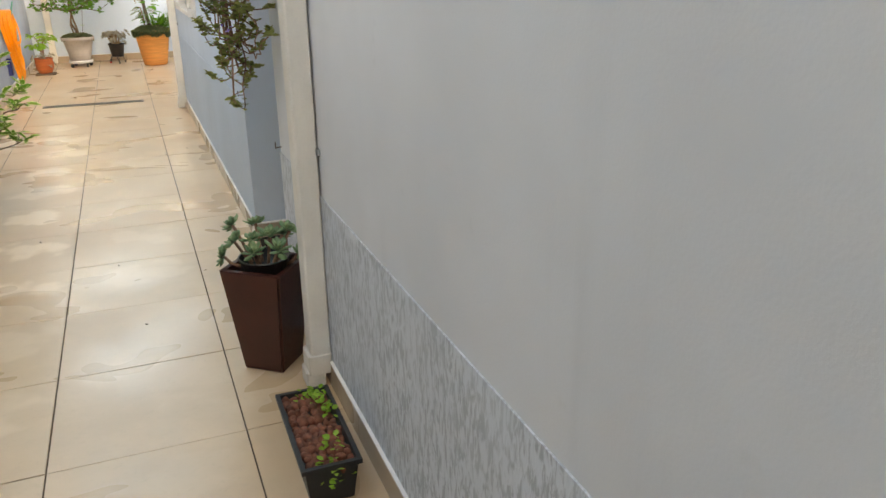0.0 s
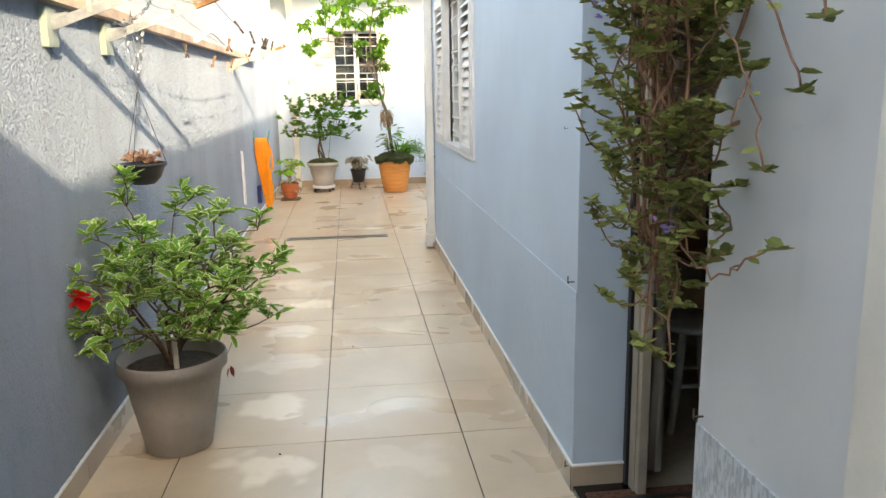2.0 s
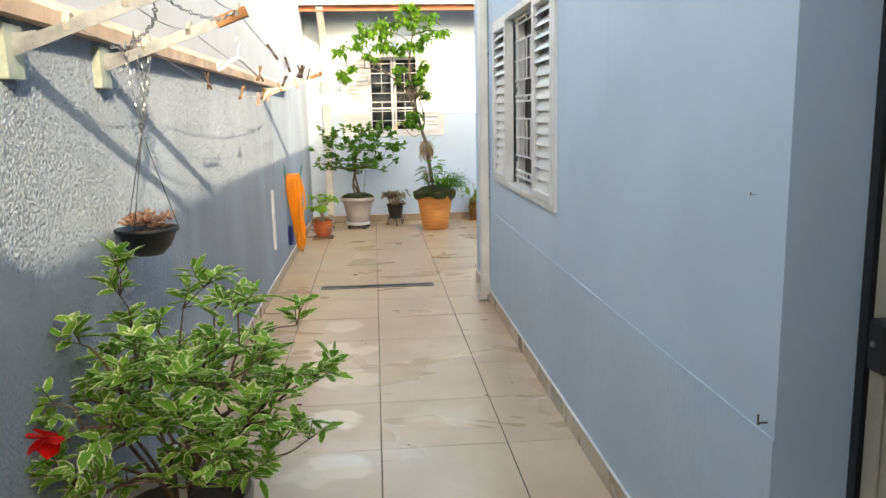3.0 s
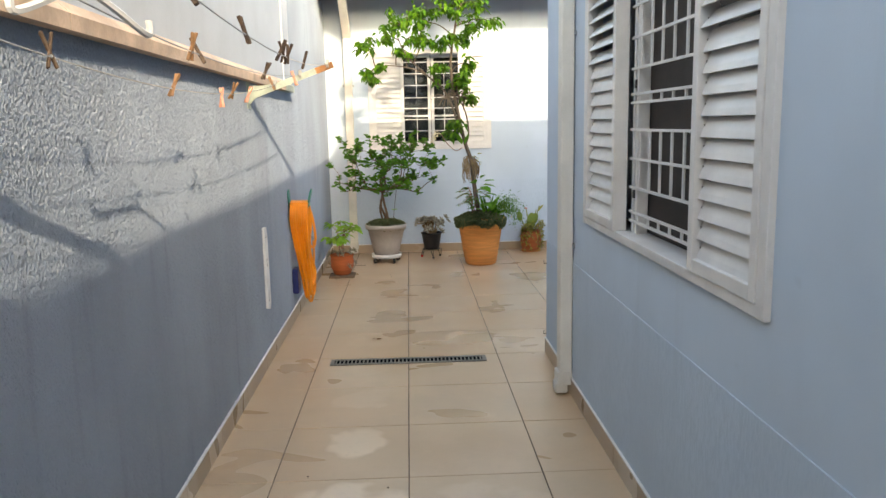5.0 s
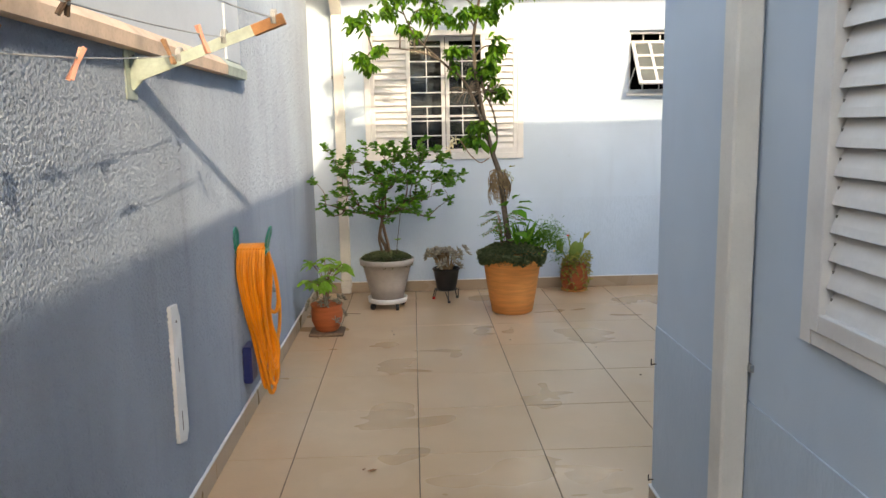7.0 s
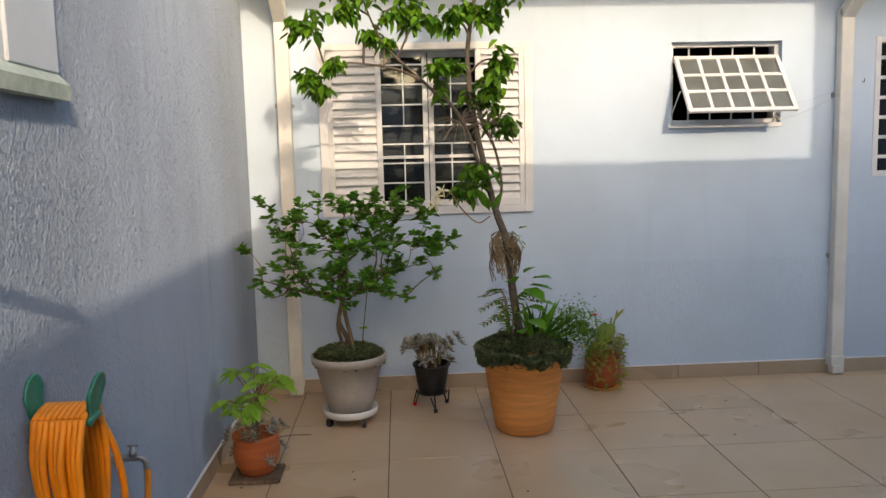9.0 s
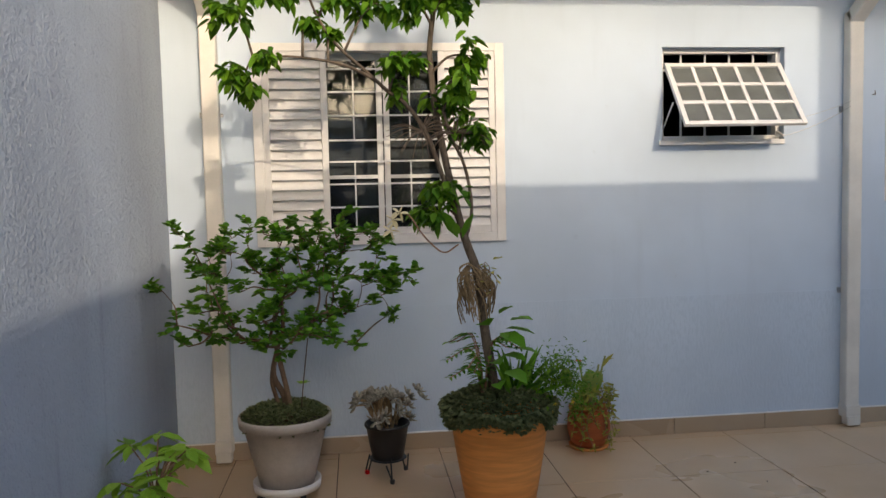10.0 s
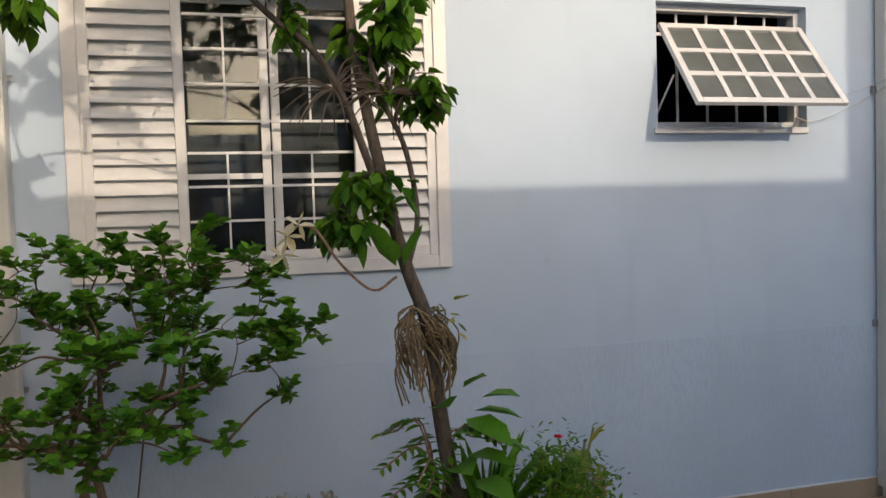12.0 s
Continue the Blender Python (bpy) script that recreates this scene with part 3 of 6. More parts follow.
gm = bmesh.new()
prof = [(12.95, 3.10), (12.945, 3.10), (12.85, 3.10), (12.83, 3.13), (12.83, 3.22), (12.81, 3.225), (12.81, 3.235), (12.84, 3.235), (12.84, 3.135), (12.86, 3.11), (12.94, 3.11), (12.94, 3.22), (12.95, 3.22)]
ends = [[gm.verts.new((x, y, z)) for y, z in prof] for x in (XL, 6.0)]
for i in range(len(prof)):
    gm.faces.new((ends[0][i], ends[0][i - 1], ends[1][i - 1], ends[1][i]))
part("gutter", gm, white_gloss, end_roof, "white painted metal gutter")
tile_bm = bmesh.new()
for i in range(34):
    x = XL + 0.1 + i * 0.215
    tube(tile_bm, [(x, 12.9, 3.17), (x, 15.6, 3.9)], 0.1, 8)
tagged(part("roof_tiles", tile_bm, roof_clay, end_roof), kind="stuff")


# ---- downpipes ----
def downpipe(at, turn, top, elbow=0.0, label="aged white square downpipe on the blue wall"):
    """A square pipe whose back lies on the wall (local +y); its shoe turns out at the foot."""
    ob = thing("downpipe", label, "downpipe", at, turn, "downpipes")
    part("pipe", boxes((-0.046, 0.046, -0.078, -0.006, 0.1, top), bevel=0.006), cream_pipe, ob)
    shoe = bmesh.new()
    box(shoe, -0.05, 0.05, -0.09, -0.004, 0.06, 0.14, 0.005)
    box(shoe, -0.044, 0.044, -0.1, -0.03, 0.012, 0.075, 0.006)
    part("shoe", shoe, cream_pipe, ob, "open outlet shoe, sand-stained")
    for z in (0.86, 2.0):
        part("bracket", boxes((-0.062, 0.062, -0.012, 0.0, z, z + 0.02), (-0.066, -0.05, -0.02, 0.0, z - 0.006, z + 0.026)), zinc, ob, "small rusty fixing clip")
    if elbow:
        bm = bmesh.new()
        verts = box(bm, -0.046, 0.046, -0.04, 0.04, 0.0, math.hypot(elbow, 0.40) + 0.05, 0.005)
        turned(bm, Matrix.Translation((0, -0.046, top - 0.04)) @ Matrix.Rotation(math.atan2(elbow, 0.40), 4, "X"))
        part("elbow", bm, cream_pipe, ob, "slanting pipe to the gutter")
    return ob


downpipe((XR, 2.20, 0.0), -90, 3.2)
downpipe((XR, 8.40, 0.0), -90, 3.2)
downpipe((-1.055, YE, 0.0), 0, 2.62, 0.56)
downpipe((2.84, YE, 0.0), 0, 2.60, 0.56)


# ---- windows ----
def shutter(parent, x0, x1, z0, z1, y0, slats, gap=0.038, tilt=34, lap=0.57, deep=0.035, ajar=0):
    """A louvred panel in the local x-z plane with its face at y0 (towards -y)."""
    sh = part("shutter", boxes((x0, x0 + gap, y0, y0 + deep, z0, z1), (x1 - gap, x1, y0, y0 + deep, z0, z1),
                               (x0 + gap, x1 - gap, y0 + 0.001, y0 + deep - 0.001, z0, z0 + gap * 1.15), (x0 + gap, x1 - gap, y0 + 0.001, y0 + deep - 0.001, z1 - gap, z1), bevel=0.0025), white_gloss, parent, "white louvred shutter")
    step = (z1 - z0 - 2.15 * gap) / slats
    meshes, pivot = {}, y0 + deep * 0.5
    for i in range(slats):
        z = z0 + gap * 1.15 + step * (i + 0.5)
        opened = i >= slats - ajar
        if opened not in meshes:
            h, bm = step * lap, bmesh.new()
            # folded blade: a sloping web, an upright lip at its foot, a small return at its head
            prof = [(-0.006, -h), (-0.002, -h), (-0.001, -h * 0.45), (0.005, h), (0.002, h), (-0.0055, -h * 0.42)]
            e = [[bm.verts.new((x, y, zz)) for y, zz in prof] for x in (x0 + gap * 0.8, x1 - gap * 0.8)]
            for k in range(len(prof)):
                bm.faces.new((e[0][k], e[0][k - 1], e[1][k - 1], e[1][k]))
            bm.faces.new(e[0])
            bm.faces.new(e[1][::-1])
            bmesh.ops.recalc_face_normals(bm, faces=bm.faces[:])
            turned(bm, Matrix.Rotation(radians(-tilt - (20 if opened else 0)), 4, "X"))
            slat = part("slat", bm, white_gloss, sh)
            meshes[opened] = slat.data
        else:
            slat = new("slat", meshes[opened])
            slat.parent = sh
        slat.location = (0, pivot, z)
        if ajar:
            part("pivot", boxes((x0 + gap, x0 + gap + 0.006, pivot - 0.004, pivot + 0.012, z - 0.006, z + 0.006)), steel_grate, sh)
    return sh


def pane(parent, x0, x1, z0, z1, y):
    ob = part("pane", boxes((x0, x1, y, y + 0.004, z0, z1)), clear, parent, "clear glass pane")
    ob.visible_shadow = False
    return ob


def frame_bars(parent, name, rows, mat=None, label=""):
    return part(name, boxes(*rows, bevel=0.002), mat or white_gloss, parent, label)


def shuttered_window(name, at, turn, width, z0, z1, left, right, label, slats, proud, grille, sashes=2):
    """A window in local x (0..width) and z; the outside is towards -y."""
    w = thing(name, label, "window", at, turn)
    tagged(w, kind="structure")
    t, foot = (0.036, 0.024) if sashes == 1 else (0.042, 0.042)
    slope = (15, 0.575, 0.062, 5) if sashes == 1 else (20, 0.60, 0.035, 0)
    frame_bars(w, "window_frame", [(-t, 0.012, -0.02, 0.06, z0 - foot, z1 + t), (width - 0.012, width + t, -0.02, 0.06, z0 - foot, z1 + t),
                                   (0.012, width - 0.012, -0.018, 0.06, z1 - 0.004, z1 + t)], None, "white painted metal surround")
    frame_bars(w, "window_sill", [(0.012, width - 0.012, -0.018, 0.16, z0 - foot, z0 + 0.012)], None, "white metal track sill")
    shutter(w, 0.012, left, z0 + 0.012, z1 - 0.004, -proud, slats, 0.038, *slope)
    shutter(w, right, width - 0.012, z0 + 0.012, z1 - 0.004, -proud, slats, 0.038, *slope)
    mid = (left + right) / 2
    spans = ((left - 0.06, mid - 0.004, 0.09), (mid + 0.004, right + 0.06, 0.12)) if sashes == 2 else ((left + 0.03, right + 0.2, 0.115),)
    for a, b, y in spans:
        s = frame_bars(w, "sash", [(a, a + 0.035, y, y + 0.025, z0 + 0.012, z1), (b - 0.035, b, y, y + 0.025, z0 + 0.012, z1),
                                   (a + 0.035, b - 0.035, y + 0.001, y + 0.024, z0 + 0.012, z0 + 0.052), (a + 0.035, b - 0.035, y + 0.001, y + 0.024, z1 - 0.04, z1)], None, "white sliding sash")
        zm = z0 + (z1 - z0) * (0.4 if sashes == 1 else 0.32)
        box_rows = [(a + 0.035, b - 0.035, y + 0.004, y + 0.02, zm, zm + 0.022)]
        part("glazing_bar", boxes(*box_rows), white_gloss, s)
        if sashes == 2:
            part("blind", boxes((a + 0.01, b - 0.01, y + 0.032, y + 0.038, z0 + 0.02, z1 - 0.004)), blind_grey, s, "drawn grey blind behind the glass")
        if sashes == 1:
            # opaque sheet over sash and glass, so the opening reads dark brown
            part("dark_sheet", boxes((a + 0.002, b - 0.002, y - 0.012, y - 0.008, z0 + 0.014, z1 - 0.004)), sheet_brown, s, "opaque dark brown sheet before the glass")
        pane(s, a + 0.03, b - 0.03, z0 + 0.05, zm + 0.004, y + 0.010)
        pane(s, a + 0.03, b - 0.03, zm + 0.018, z1 - 0.03, y + 0.010)
    if sashes == 1:
        for x in (left + 0.025, left + 0.075):
            frame_bars(w, "track_post", [(x, x + 0.022, 0.05, 0.1, z0 + 0.012, z1 - 0.004)])
        for z in (z0 + 0.16, z0 + 0.62):
            part("roller", boxes((left + 0.048, left + 0.074, 0.045, 0.06, z, z + 0.035), bevel=0.004), black_rubber, w, "black roller catch")
    g = None
    for row in grille(left, right, mid, z0, z1):
        bm = boxes(row)
        if g is None:
            g = part("grille", bm, white_gloss, w, "white steel burglar grille")
        else:
            part("bar", bm, white_gloss, g)
    return w


def grille_end(l, r, m, z0, z1):
    h, y0, y1 = z1 - z0, 0.05, 0.062
    rows = []
    levels = [0.04, 0.165, 0.291, 0.413, 0.529, 0.662, 0.789, 0.912]
    for f in levels:
        rows.append((l, r, y0, y1, z0 + h * f - 0.005, z0 + h * f + 0.005))
    for x, pairs in (((l + m) / 2 - 0.012, ((0, 3), (4, 7))), ((m + r) / 2 - 0.005, ((0, 3), (4, 7)))):
        for a, b in pairs:
            rows.append((x - 0.004, x + 0.004, y0 + 0.001, y1 - 0.001, z0 + h * levels[a], z0 + h * levels[b]))
    return rows


def grille_side(l, r, m, z0, z1):
    h, y0, y1 = z1 - z0, 0.046, 0.056
    levels = [0.055, 0.09, 0.184, 0.294, 0.404, 0.505, 0.537, 0.631, 0.744, 0.858, 0.955, 0.985]
    rows = [(l, r, y0, y1, z0 + h * f - 0.005, z0 + h * f + 0.005) for f in levels]
    n = 7
    for i in range(1, n):
        x = l + (r - l) * i / n
        for a, b in ((0, 1), (2, 4), (5, 6), (7, 9), (10, 11)):
            rows.append((x - 0.006, x + 0.006, y0 + 0.001, y1 - 0.001, z0 + h * levels[a], z0 + h * levels[b]))
    return rows


shuttered_window("window_1", (XR, W1[1], 0.0), -90, W1[1] - W1[0], W1[2], W1[3], 0.555, 1.455, "white side window with open louvred shutters and a grille", 16, 0.025, grille_side, 1)
shuttered_window("window_2", (W2[0], YE, 0.0), 0, W2[1] - W2[0], W2[2], W2[3], 0.382, 1.031, "white window with louvred shutters slid to the sides", 17, 0.012, grille_end)

# the small tilting window
w3 = thing("window_3", "small white window with a tilted-open grid sash", "window", (W3[0], YE, 0.0))
tagged(w3, kind="structure")
ww, a0, a1 = W3[1] - W3[0], W3[2], W3[3]
frame_bars(w3, "window_frame", [(0.0, 0.03, 0.05, 0.1, a0, a1), (ww - 0.03, ww, 0.05, 0.1, a0, a1), (0.03, ww - 0.03, 0.05, 0.1, a1 - 0.03, a1), (0.03, ww - 0.03, 0.05, 0.1, a0, a0 + 0.03)])
frame_bars(w3, "window_sill", [(-0.02, ww + 0.0, -0.012, 0.05, a0 - 0.03, a0)])
for i in range(1, 5):
    frame_bars(w3, "bar", [(ww * i / 5 - 0.006, ww * i / 5 + 0.006, 0.09, 0.1, a0 + 0.03, a1 - 0.03)])
frame_bars(w3, "bar", [(0.03, ww - 0.03, 0.101, 0.109, a1 - 0.13, a1 - 0.115)])
sash_l, drop, out = 0.50, 0.40, 0.30
sx0, sx1 = 0.02, ww - 0.02
rows = [(sx0, sx0 + 0.03, -0.012, 0.012, -sash_l, 0), (sx1 - 0.03, sx1, -0.012, 0.012, -sash_l, 0), (sx0 + 0.03, sx1 - 0.03, -0.011, 0.011, -0.03, 0), (sx0 + 0.03, sx1 - 0.03, -0.011, 0.011, -sash_l, -sash_l + 0.03)]
tilt_m = pose(0, 0.02, a1 - 0.10) @ Matrix.Rotation(-math.atan2(out, drop), 4, "X")
sash = part("sash", turned(boxes(*rows, bevel=0.002), tilt_m), white_gloss, w3, "white sash tilted outwards")
cw, ch = (sx1 - sx0 - 0.06) / 5, (sash_l - 0.06) / 3
for i in range(1, 5):
    x = sx0 + 0.03 + cw * i
    part("glazing_bar", turned(boxes((x - 0.012, x + 0.012, -0.009, 0.009, -sash_l + 0.03, -0.03)), tilt_m), white_gloss, sash)
for i in range(1, 3):
    z = -0.03 - ch * i
    part("glazing_bar", turned(boxes((sx0 + 0.03, sx1 - 0.03, -0.0085, 0.0085, z - 0.012, z + 0.012)), tilt_m), white_gloss, sash)
for i in range(5):
    for j in range(3):
        x, z = sx0 + 0.03 + cw * i, -0.03 - ch * j
        p = part("pane", turned(boxes((x + 0.008, x + cw - 0.008, -0.002, 0.002, z - ch + 0.008, z - 0.008)), tilt_m), frosted, sash)
arm_bm = bmesh.new()
tube(arm_bm, [(0.015, 0.05, a0 + 0.05), (0.035, -0.08, a0 + 0.22)], 0.005)
tube(arm_bm, [(ww - 0.015, 0.05, a0 + 0.05), (ww - 0.02, -0.03, a0 + 0.02)], 0.007)
part("stay_arm", arm_bm, white_gloss, w3, "thin white stay arm")

w4 = thing("window_4", "white grid window at the edge of the end wall", "window", (W4[0], YE, 0.0))
tagged(w4, kind="structure")
ww, a0, a1 = W4[1] - W4[0], W4[2], W4[3]
frame_bars(w4, "window_frame", [(0, 0.04, -0.005, 0.08, a0, a1), (ww - 0.04, ww, -0.005, 0.08, a0, a1), (0.04, ww - 0.04, -0.005, 0.08, a1 - 0.04, a1), (0.04, ww - 0.04, -0.005, 0.08, a0, a0 + 0.04)])
for i in range(1, 7):
    z = a0 + (a1 - a0) * i / 7
    frame_bars(w4, "bar", [(0.04, ww - 0.04, 0.02, 0.05, z - 0.012, z + 0.012)])
pane(w4, 0.03, ww - 0.03, a0 + 0.03, a1 - 0.03, 0.06)

# ---- doorway ----
door = thing("door_1", "open beige aluminium sliding door with a black lock", "door", (XR + 0.22, DOOR[1], 0.0))
tagged(door, kind="structure")
part("door_frame", boxes((-0.03, 0.03, -0.03, 0.0, 0.0, DOOR[2]), (-0.028, 0.028, -(DOOR[1] - DOOR[0]) + 0.001, -0.03, DOOR[2] - 0.04, DOOR[2]), (-0.03, 0.03, -(DOOR[1] - DOOR[0]), -(DOOR[1] - DOOR[0]) + 0.03, 0.0, DOOR[2] - 0.04)), black_rubber, door, "black door frame")
part("stile", boxes((-0.02, 0.016, -0.125, -0.034, 0.02, DOOR[2] - 0.045), (-0.028, -0.02, -0.10, -0.085, 0.02, DOOR[2] - 0.045), bevel=0.003), door_beige, door, "beige aluminium stile")
lock = part("lock", boxes((-0.06, -0.02, -0.135, -0.075, 0.965, 1.085), bevel=0.008), black_rubber, door, "black lock body")
part("keyhole", lathe([(0.007, 0), (0.007, 0.004), (0.001, 0.004)], 12, (-0.0, 0, 0)), zinc, lock).matrix_basis = pose(-0.06, -0.1, 1.03, 0, -90, 0)
tassel = thing("key_tassel", "pale blue crochet tassel hanging from the lock key", "tassel", (XR + 0.19, DOOR[1] - 0.145, 0.97))
bm = bmesh.new()
for k in range(7):
    a = k * 0.9
    lathe([(0.001, -0.012), (0.010, -0.006), (0.012, 0.002), (0.007, 0.01), (0.001, 0.012)], 8, (0.012 * math.cos(a), 0.012 * math.sin(a), -0.02 + 0.004 * k), bm)
part("flower", bm, plain("blue_yarn", (0.45, 0.53, 0.60), 0.95), tassel, smooth=True)
bm = bmesh.new()
for k in range(4):
    tube(bm, smooth_line([(0.004 * k, 0, 0.04), (0.003 * k - 0.004, 0.004, -0.05), (0.007 * k - 0.012, -0.004 * k, -0.15 - 0.01 * k)]), 0.0022, 5)
part("cord", bm, plain("blue_yarn_cord", (0.40, 0.48, 0.55), 0.95), tassel)
structure("floor_threshold", boxes((XR - 0.005, XR + 0.25, DOOR[0], DOOR[1], 0.0, 0.022)), granite, "polished black granite threshold")
curtain = thing("curtain", "cream curtain gathered at the door side", "curtain", (XR + 0.275, DOOR[1] - 0.045, 0.0))
bm = bmesh.new()
grid = []
for j in range(9):
    z = 0.1 + j * 0.25
    grid.append([bm.verts.new((0.028 * math.sin(i * 1.25) + 0.004 * j, -0.05 + 0.005 * i, z)) for i in range(16)])
for a, b in zip(grid, grid[1:]):
    for i in range(15):
        bm.faces.new((a[i], a[i + 1], b[i + 1], b[i]))
bmesh.ops.solidify(bm, geom=bm.faces[:], thickness=0.004)
part("cloth", bm, curtain_cloth, curtain, smooth=True)
mat = thing("doormat", "worn brown patterned doormat on the threshold", "doormat", (XR + 0.13, 3.34, 0.022))
part("pad", boxes((-0.11, 0.3, -0.3, 0.42, 0, 0.012), bevel=0.003), mat_brown, mat)
bm = bmesh.new()
for i in range(7):
    box(bm, -0.08, 0.27, -0.26 + 0.1 * i, -0.235 + 0.1 * i, 0.012, 0.0135)
part("stripe", bm, black_rubber, mat, "dark woven stripes")

# room behind the door: a desk, what stands on it, a stool and a mat
desk = thing("desk", "desk with an orange-brown wooden top in the dim room", "desk", (1.95, 4.55, 0.012))
part("top", boxes((-0.75, 0.9, -0.45, 0.55, 0.72, 0.76), bevel=0.004), desk_wood, desk)
for x, y in ((-0.7, -0.4), (0.85, -0.4), (-0.7, 0.5), (0.85, 0.5)):
    part("leg", boxes((x - 0.025, x + 0.025, y - 0.025, y + 0.025, 0.0, 0.72)), black_rubber, desk)
case = thing("computer_case", "black box standing on the desk", "computer", (1.55, 4.55, 0.772))
part("body", boxes((-0.1, 0.1, -0.15, 0.2, 0.0, 0.3), bevel=0.006), black_rubber, case)
bag = thing("yellow_case", "dark tray with yellow edge lying on the desk", "tray", (1.95, 4.35, 0.772))
part("tray", boxes((-0.16, 0.16, -0.12, 0.12, 0, 0.03), bevel=0.005), blue_plastic, bag)
part("rim", boxes((-0.17, 0.17, -0.13, -0.122, 0, 0.035), bevel=0.003), plain("yellow_trim", (0.6, 0.4, 0.05), 0.5), bag)
floor_mat = thing("floor_mat", "black mat lying on the room floor", "mat", (1.55, 3.9, 0.012), 18)
part("pad", boxes((-0.3, 0.3, -0.28, 0.28, 0, 0.015), bevel=0.004), black_rubber, floor_mat)
stool = thing("stool", "white painted wooden stool in the dim room", "stool", (1.22, 4.35, 0.012))
part("seat", lathe([(0.001, 0.44), (0.15, 0.44), (0.16, 0.455), (0.155, 0.475), (0.001, 0.478)], 28), white_gloss, stool, smooth=True)
for k in range(4):
    a = math.pi / 4 + k * math.pi / 2
    bm = tube(bmesh.new(), [(0.2 * math.cos(a), 0.2 * math.sin(a), 0), (0.15 * math.cos(a), 0.15 * math.sin(a), 0.2), (0.1 * math.cos(a), 0.1 * math.sin(a), 0.44)], [0.014, 0.02, 0.016], 10)
    part("leg", bm, white_gloss, stool, smooth=True)
bm = bmesh.new()
for k in range(4):
    a, b = math.pi / 4 + k * math.pi / 2, math.pi / 4 + (k + 1) * math.pi / 2
    tube(bm, [(0.15 * math.cos(a), 0.15 * math.sin(a), 0.2), (0.15 * math.cos(b), 0.15 * math.sin(b), 0.2)], 0.009, 8)
part("stretcher", bm, white_gloss, stool)
cables = thing("cable", "loose black cable hanging under the desk", "cable", (1.6, 4.2, 0.012))
bm = bmesh.new()
for k in range(3):
    tube(bm, smooth_line([(0.1 * k, 0.2, 0.71), (0.1 * k + 0.06, 0.12, 0.35), (0.15 * k - 0.1, 0.02, 0.02), (0.2 + 0.1 * k, -0.05, 0.006)]), 0.005, 5)
part("wire", bm, black_rubber, cables)

# ---- white panel with its stained sill on the boundary wall ----
panel = thing("blind_window", "white blind panel with a stained sloping sill on the boundary wall", "panel", (XL, 0, 0))
part("panel", boxes((0.0, 0.012, -2.0, 10.26, 1.90, 3.4)), panel_paint, panel)
part("side_post", boxes((0.0, 0.022, 10.26, 10.56, 1.90, 3.4), bevel=0.004), panel_paint, panel, "smooth white side post")
for k, (y0, y1, m) in enumerate(((-2.0, 2.6, sill_stain), (2.604, 6.4, sill_stain), (6.404, 10.14, sill_stain), (10.144, 10.56, plate_paint))):
    bm = bmesh.new()
    pr = [(0.0, 1.82), (0.05, 1.82), (0.052, 1.865), (0.0, 1.915)]
    e = [[bm.verts.new((x, y, z)) for x, z in pr] for y in (y0, y1)]
    for i in range(4):
        bm.faces.new((e[0][i], e[0][i - 1], e[1][i - 1], e[1][i]))
    bm.faces.new(e[0])
    bm.faces.new(e[1][::-1])
    part("sill", bm, m, panel, "weathered sill, peach-stained over white")


# ---- washing line ----
def line_bracket(y, kind):
    """A gusset plate on the wall and a slanting angle arm."""
    ob = thing("washing_line_bracket", "weathered steel washing-line bracket with a slanting arm", "bracket", (XL, y, 1.69), 0, "washing-line brackets")
    bm = bmesh.new()
    pts = [(0.0, 0.01), (0.0, 0.11), (0.08, 0.105), (0.15, 0.115), (0.15, 0.095), (0.07, 0.055), (0.015, 0.0)]
    e = [[bm.verts.new((x, yy, z)) for x, z in pts] for yy in (-0.006, 0.006)]
    for i in range(len(pts)):
        bm.faces.new((e[0][i], e[0][i - 1], e[1][i - 1], e[1][i]))
    bm.faces.new(e[0])
    bm.faces.new(e[1][::-1])
    if kind:
        turned(bm, Matrix.Translation((0, 0, 0.03)) @ Matrix.Diagonal((0.6, 1, 0.55, 1)))
    part("plate", bm, zinc if kind else plate_paint, ob, "grey gusset plate" if kind else "greenish-white gusset plate")
    part("wall_plate", boxes((0.0, 0.03 if kind else 0.008, -0.05, 0.05, -0.03, 0.16 if not kind else 0.11), bevel=0.002), plate_paint, ob)
    d = Vector((0.47, 0, 0.172))
    bm = boxes((0, d.length - 0.09, -0.016, -0.011, -0.018, 0.018), (0, d.length - 0.09, -0.011, 0.016, 0.013, 0.018))
    turned(bm, pose(0.03, 0, 0.045) @ Matrix.Rotation(-math.atan2(d.z, d.x), 4, "Y"))
    arm = part("arm", bm, zinc if kind else plate_paint, ob, "galvanised angle arm")
    bm = boxes((d.length - 0.0895, d.length + 0.02, -0.0155, 0.0155, -0.0175, 0.0175))
    turned(bm, pose(0.03, 0, 0.045) @ Matrix.Rotation(-math.atan2(d.z, d.x), 4, "Y"))
    part("tip", bm, rust, ob, "rust-brown arm tip")
    for z in (0.0, 0.11):
        bm = lathe([(0.009, 0), (0.009, 0.006), (0.004, 0.009), (0.001, 0.009)], 8)
        part("bolt", turned(bm, pose(0.008, 0.03, z, 0, 90, 0)), zinc, ob)
    return ob


ARMS = (4.32, 5.0, 8.945)
for k, y in enumerate(ARMS):
    line_bracket(y, k < 2)


def arm_point(k, f):
    return Vector((XL + 0.03 + 0.47 * f, ARMS[k], 1.75 + 0.172 * f))


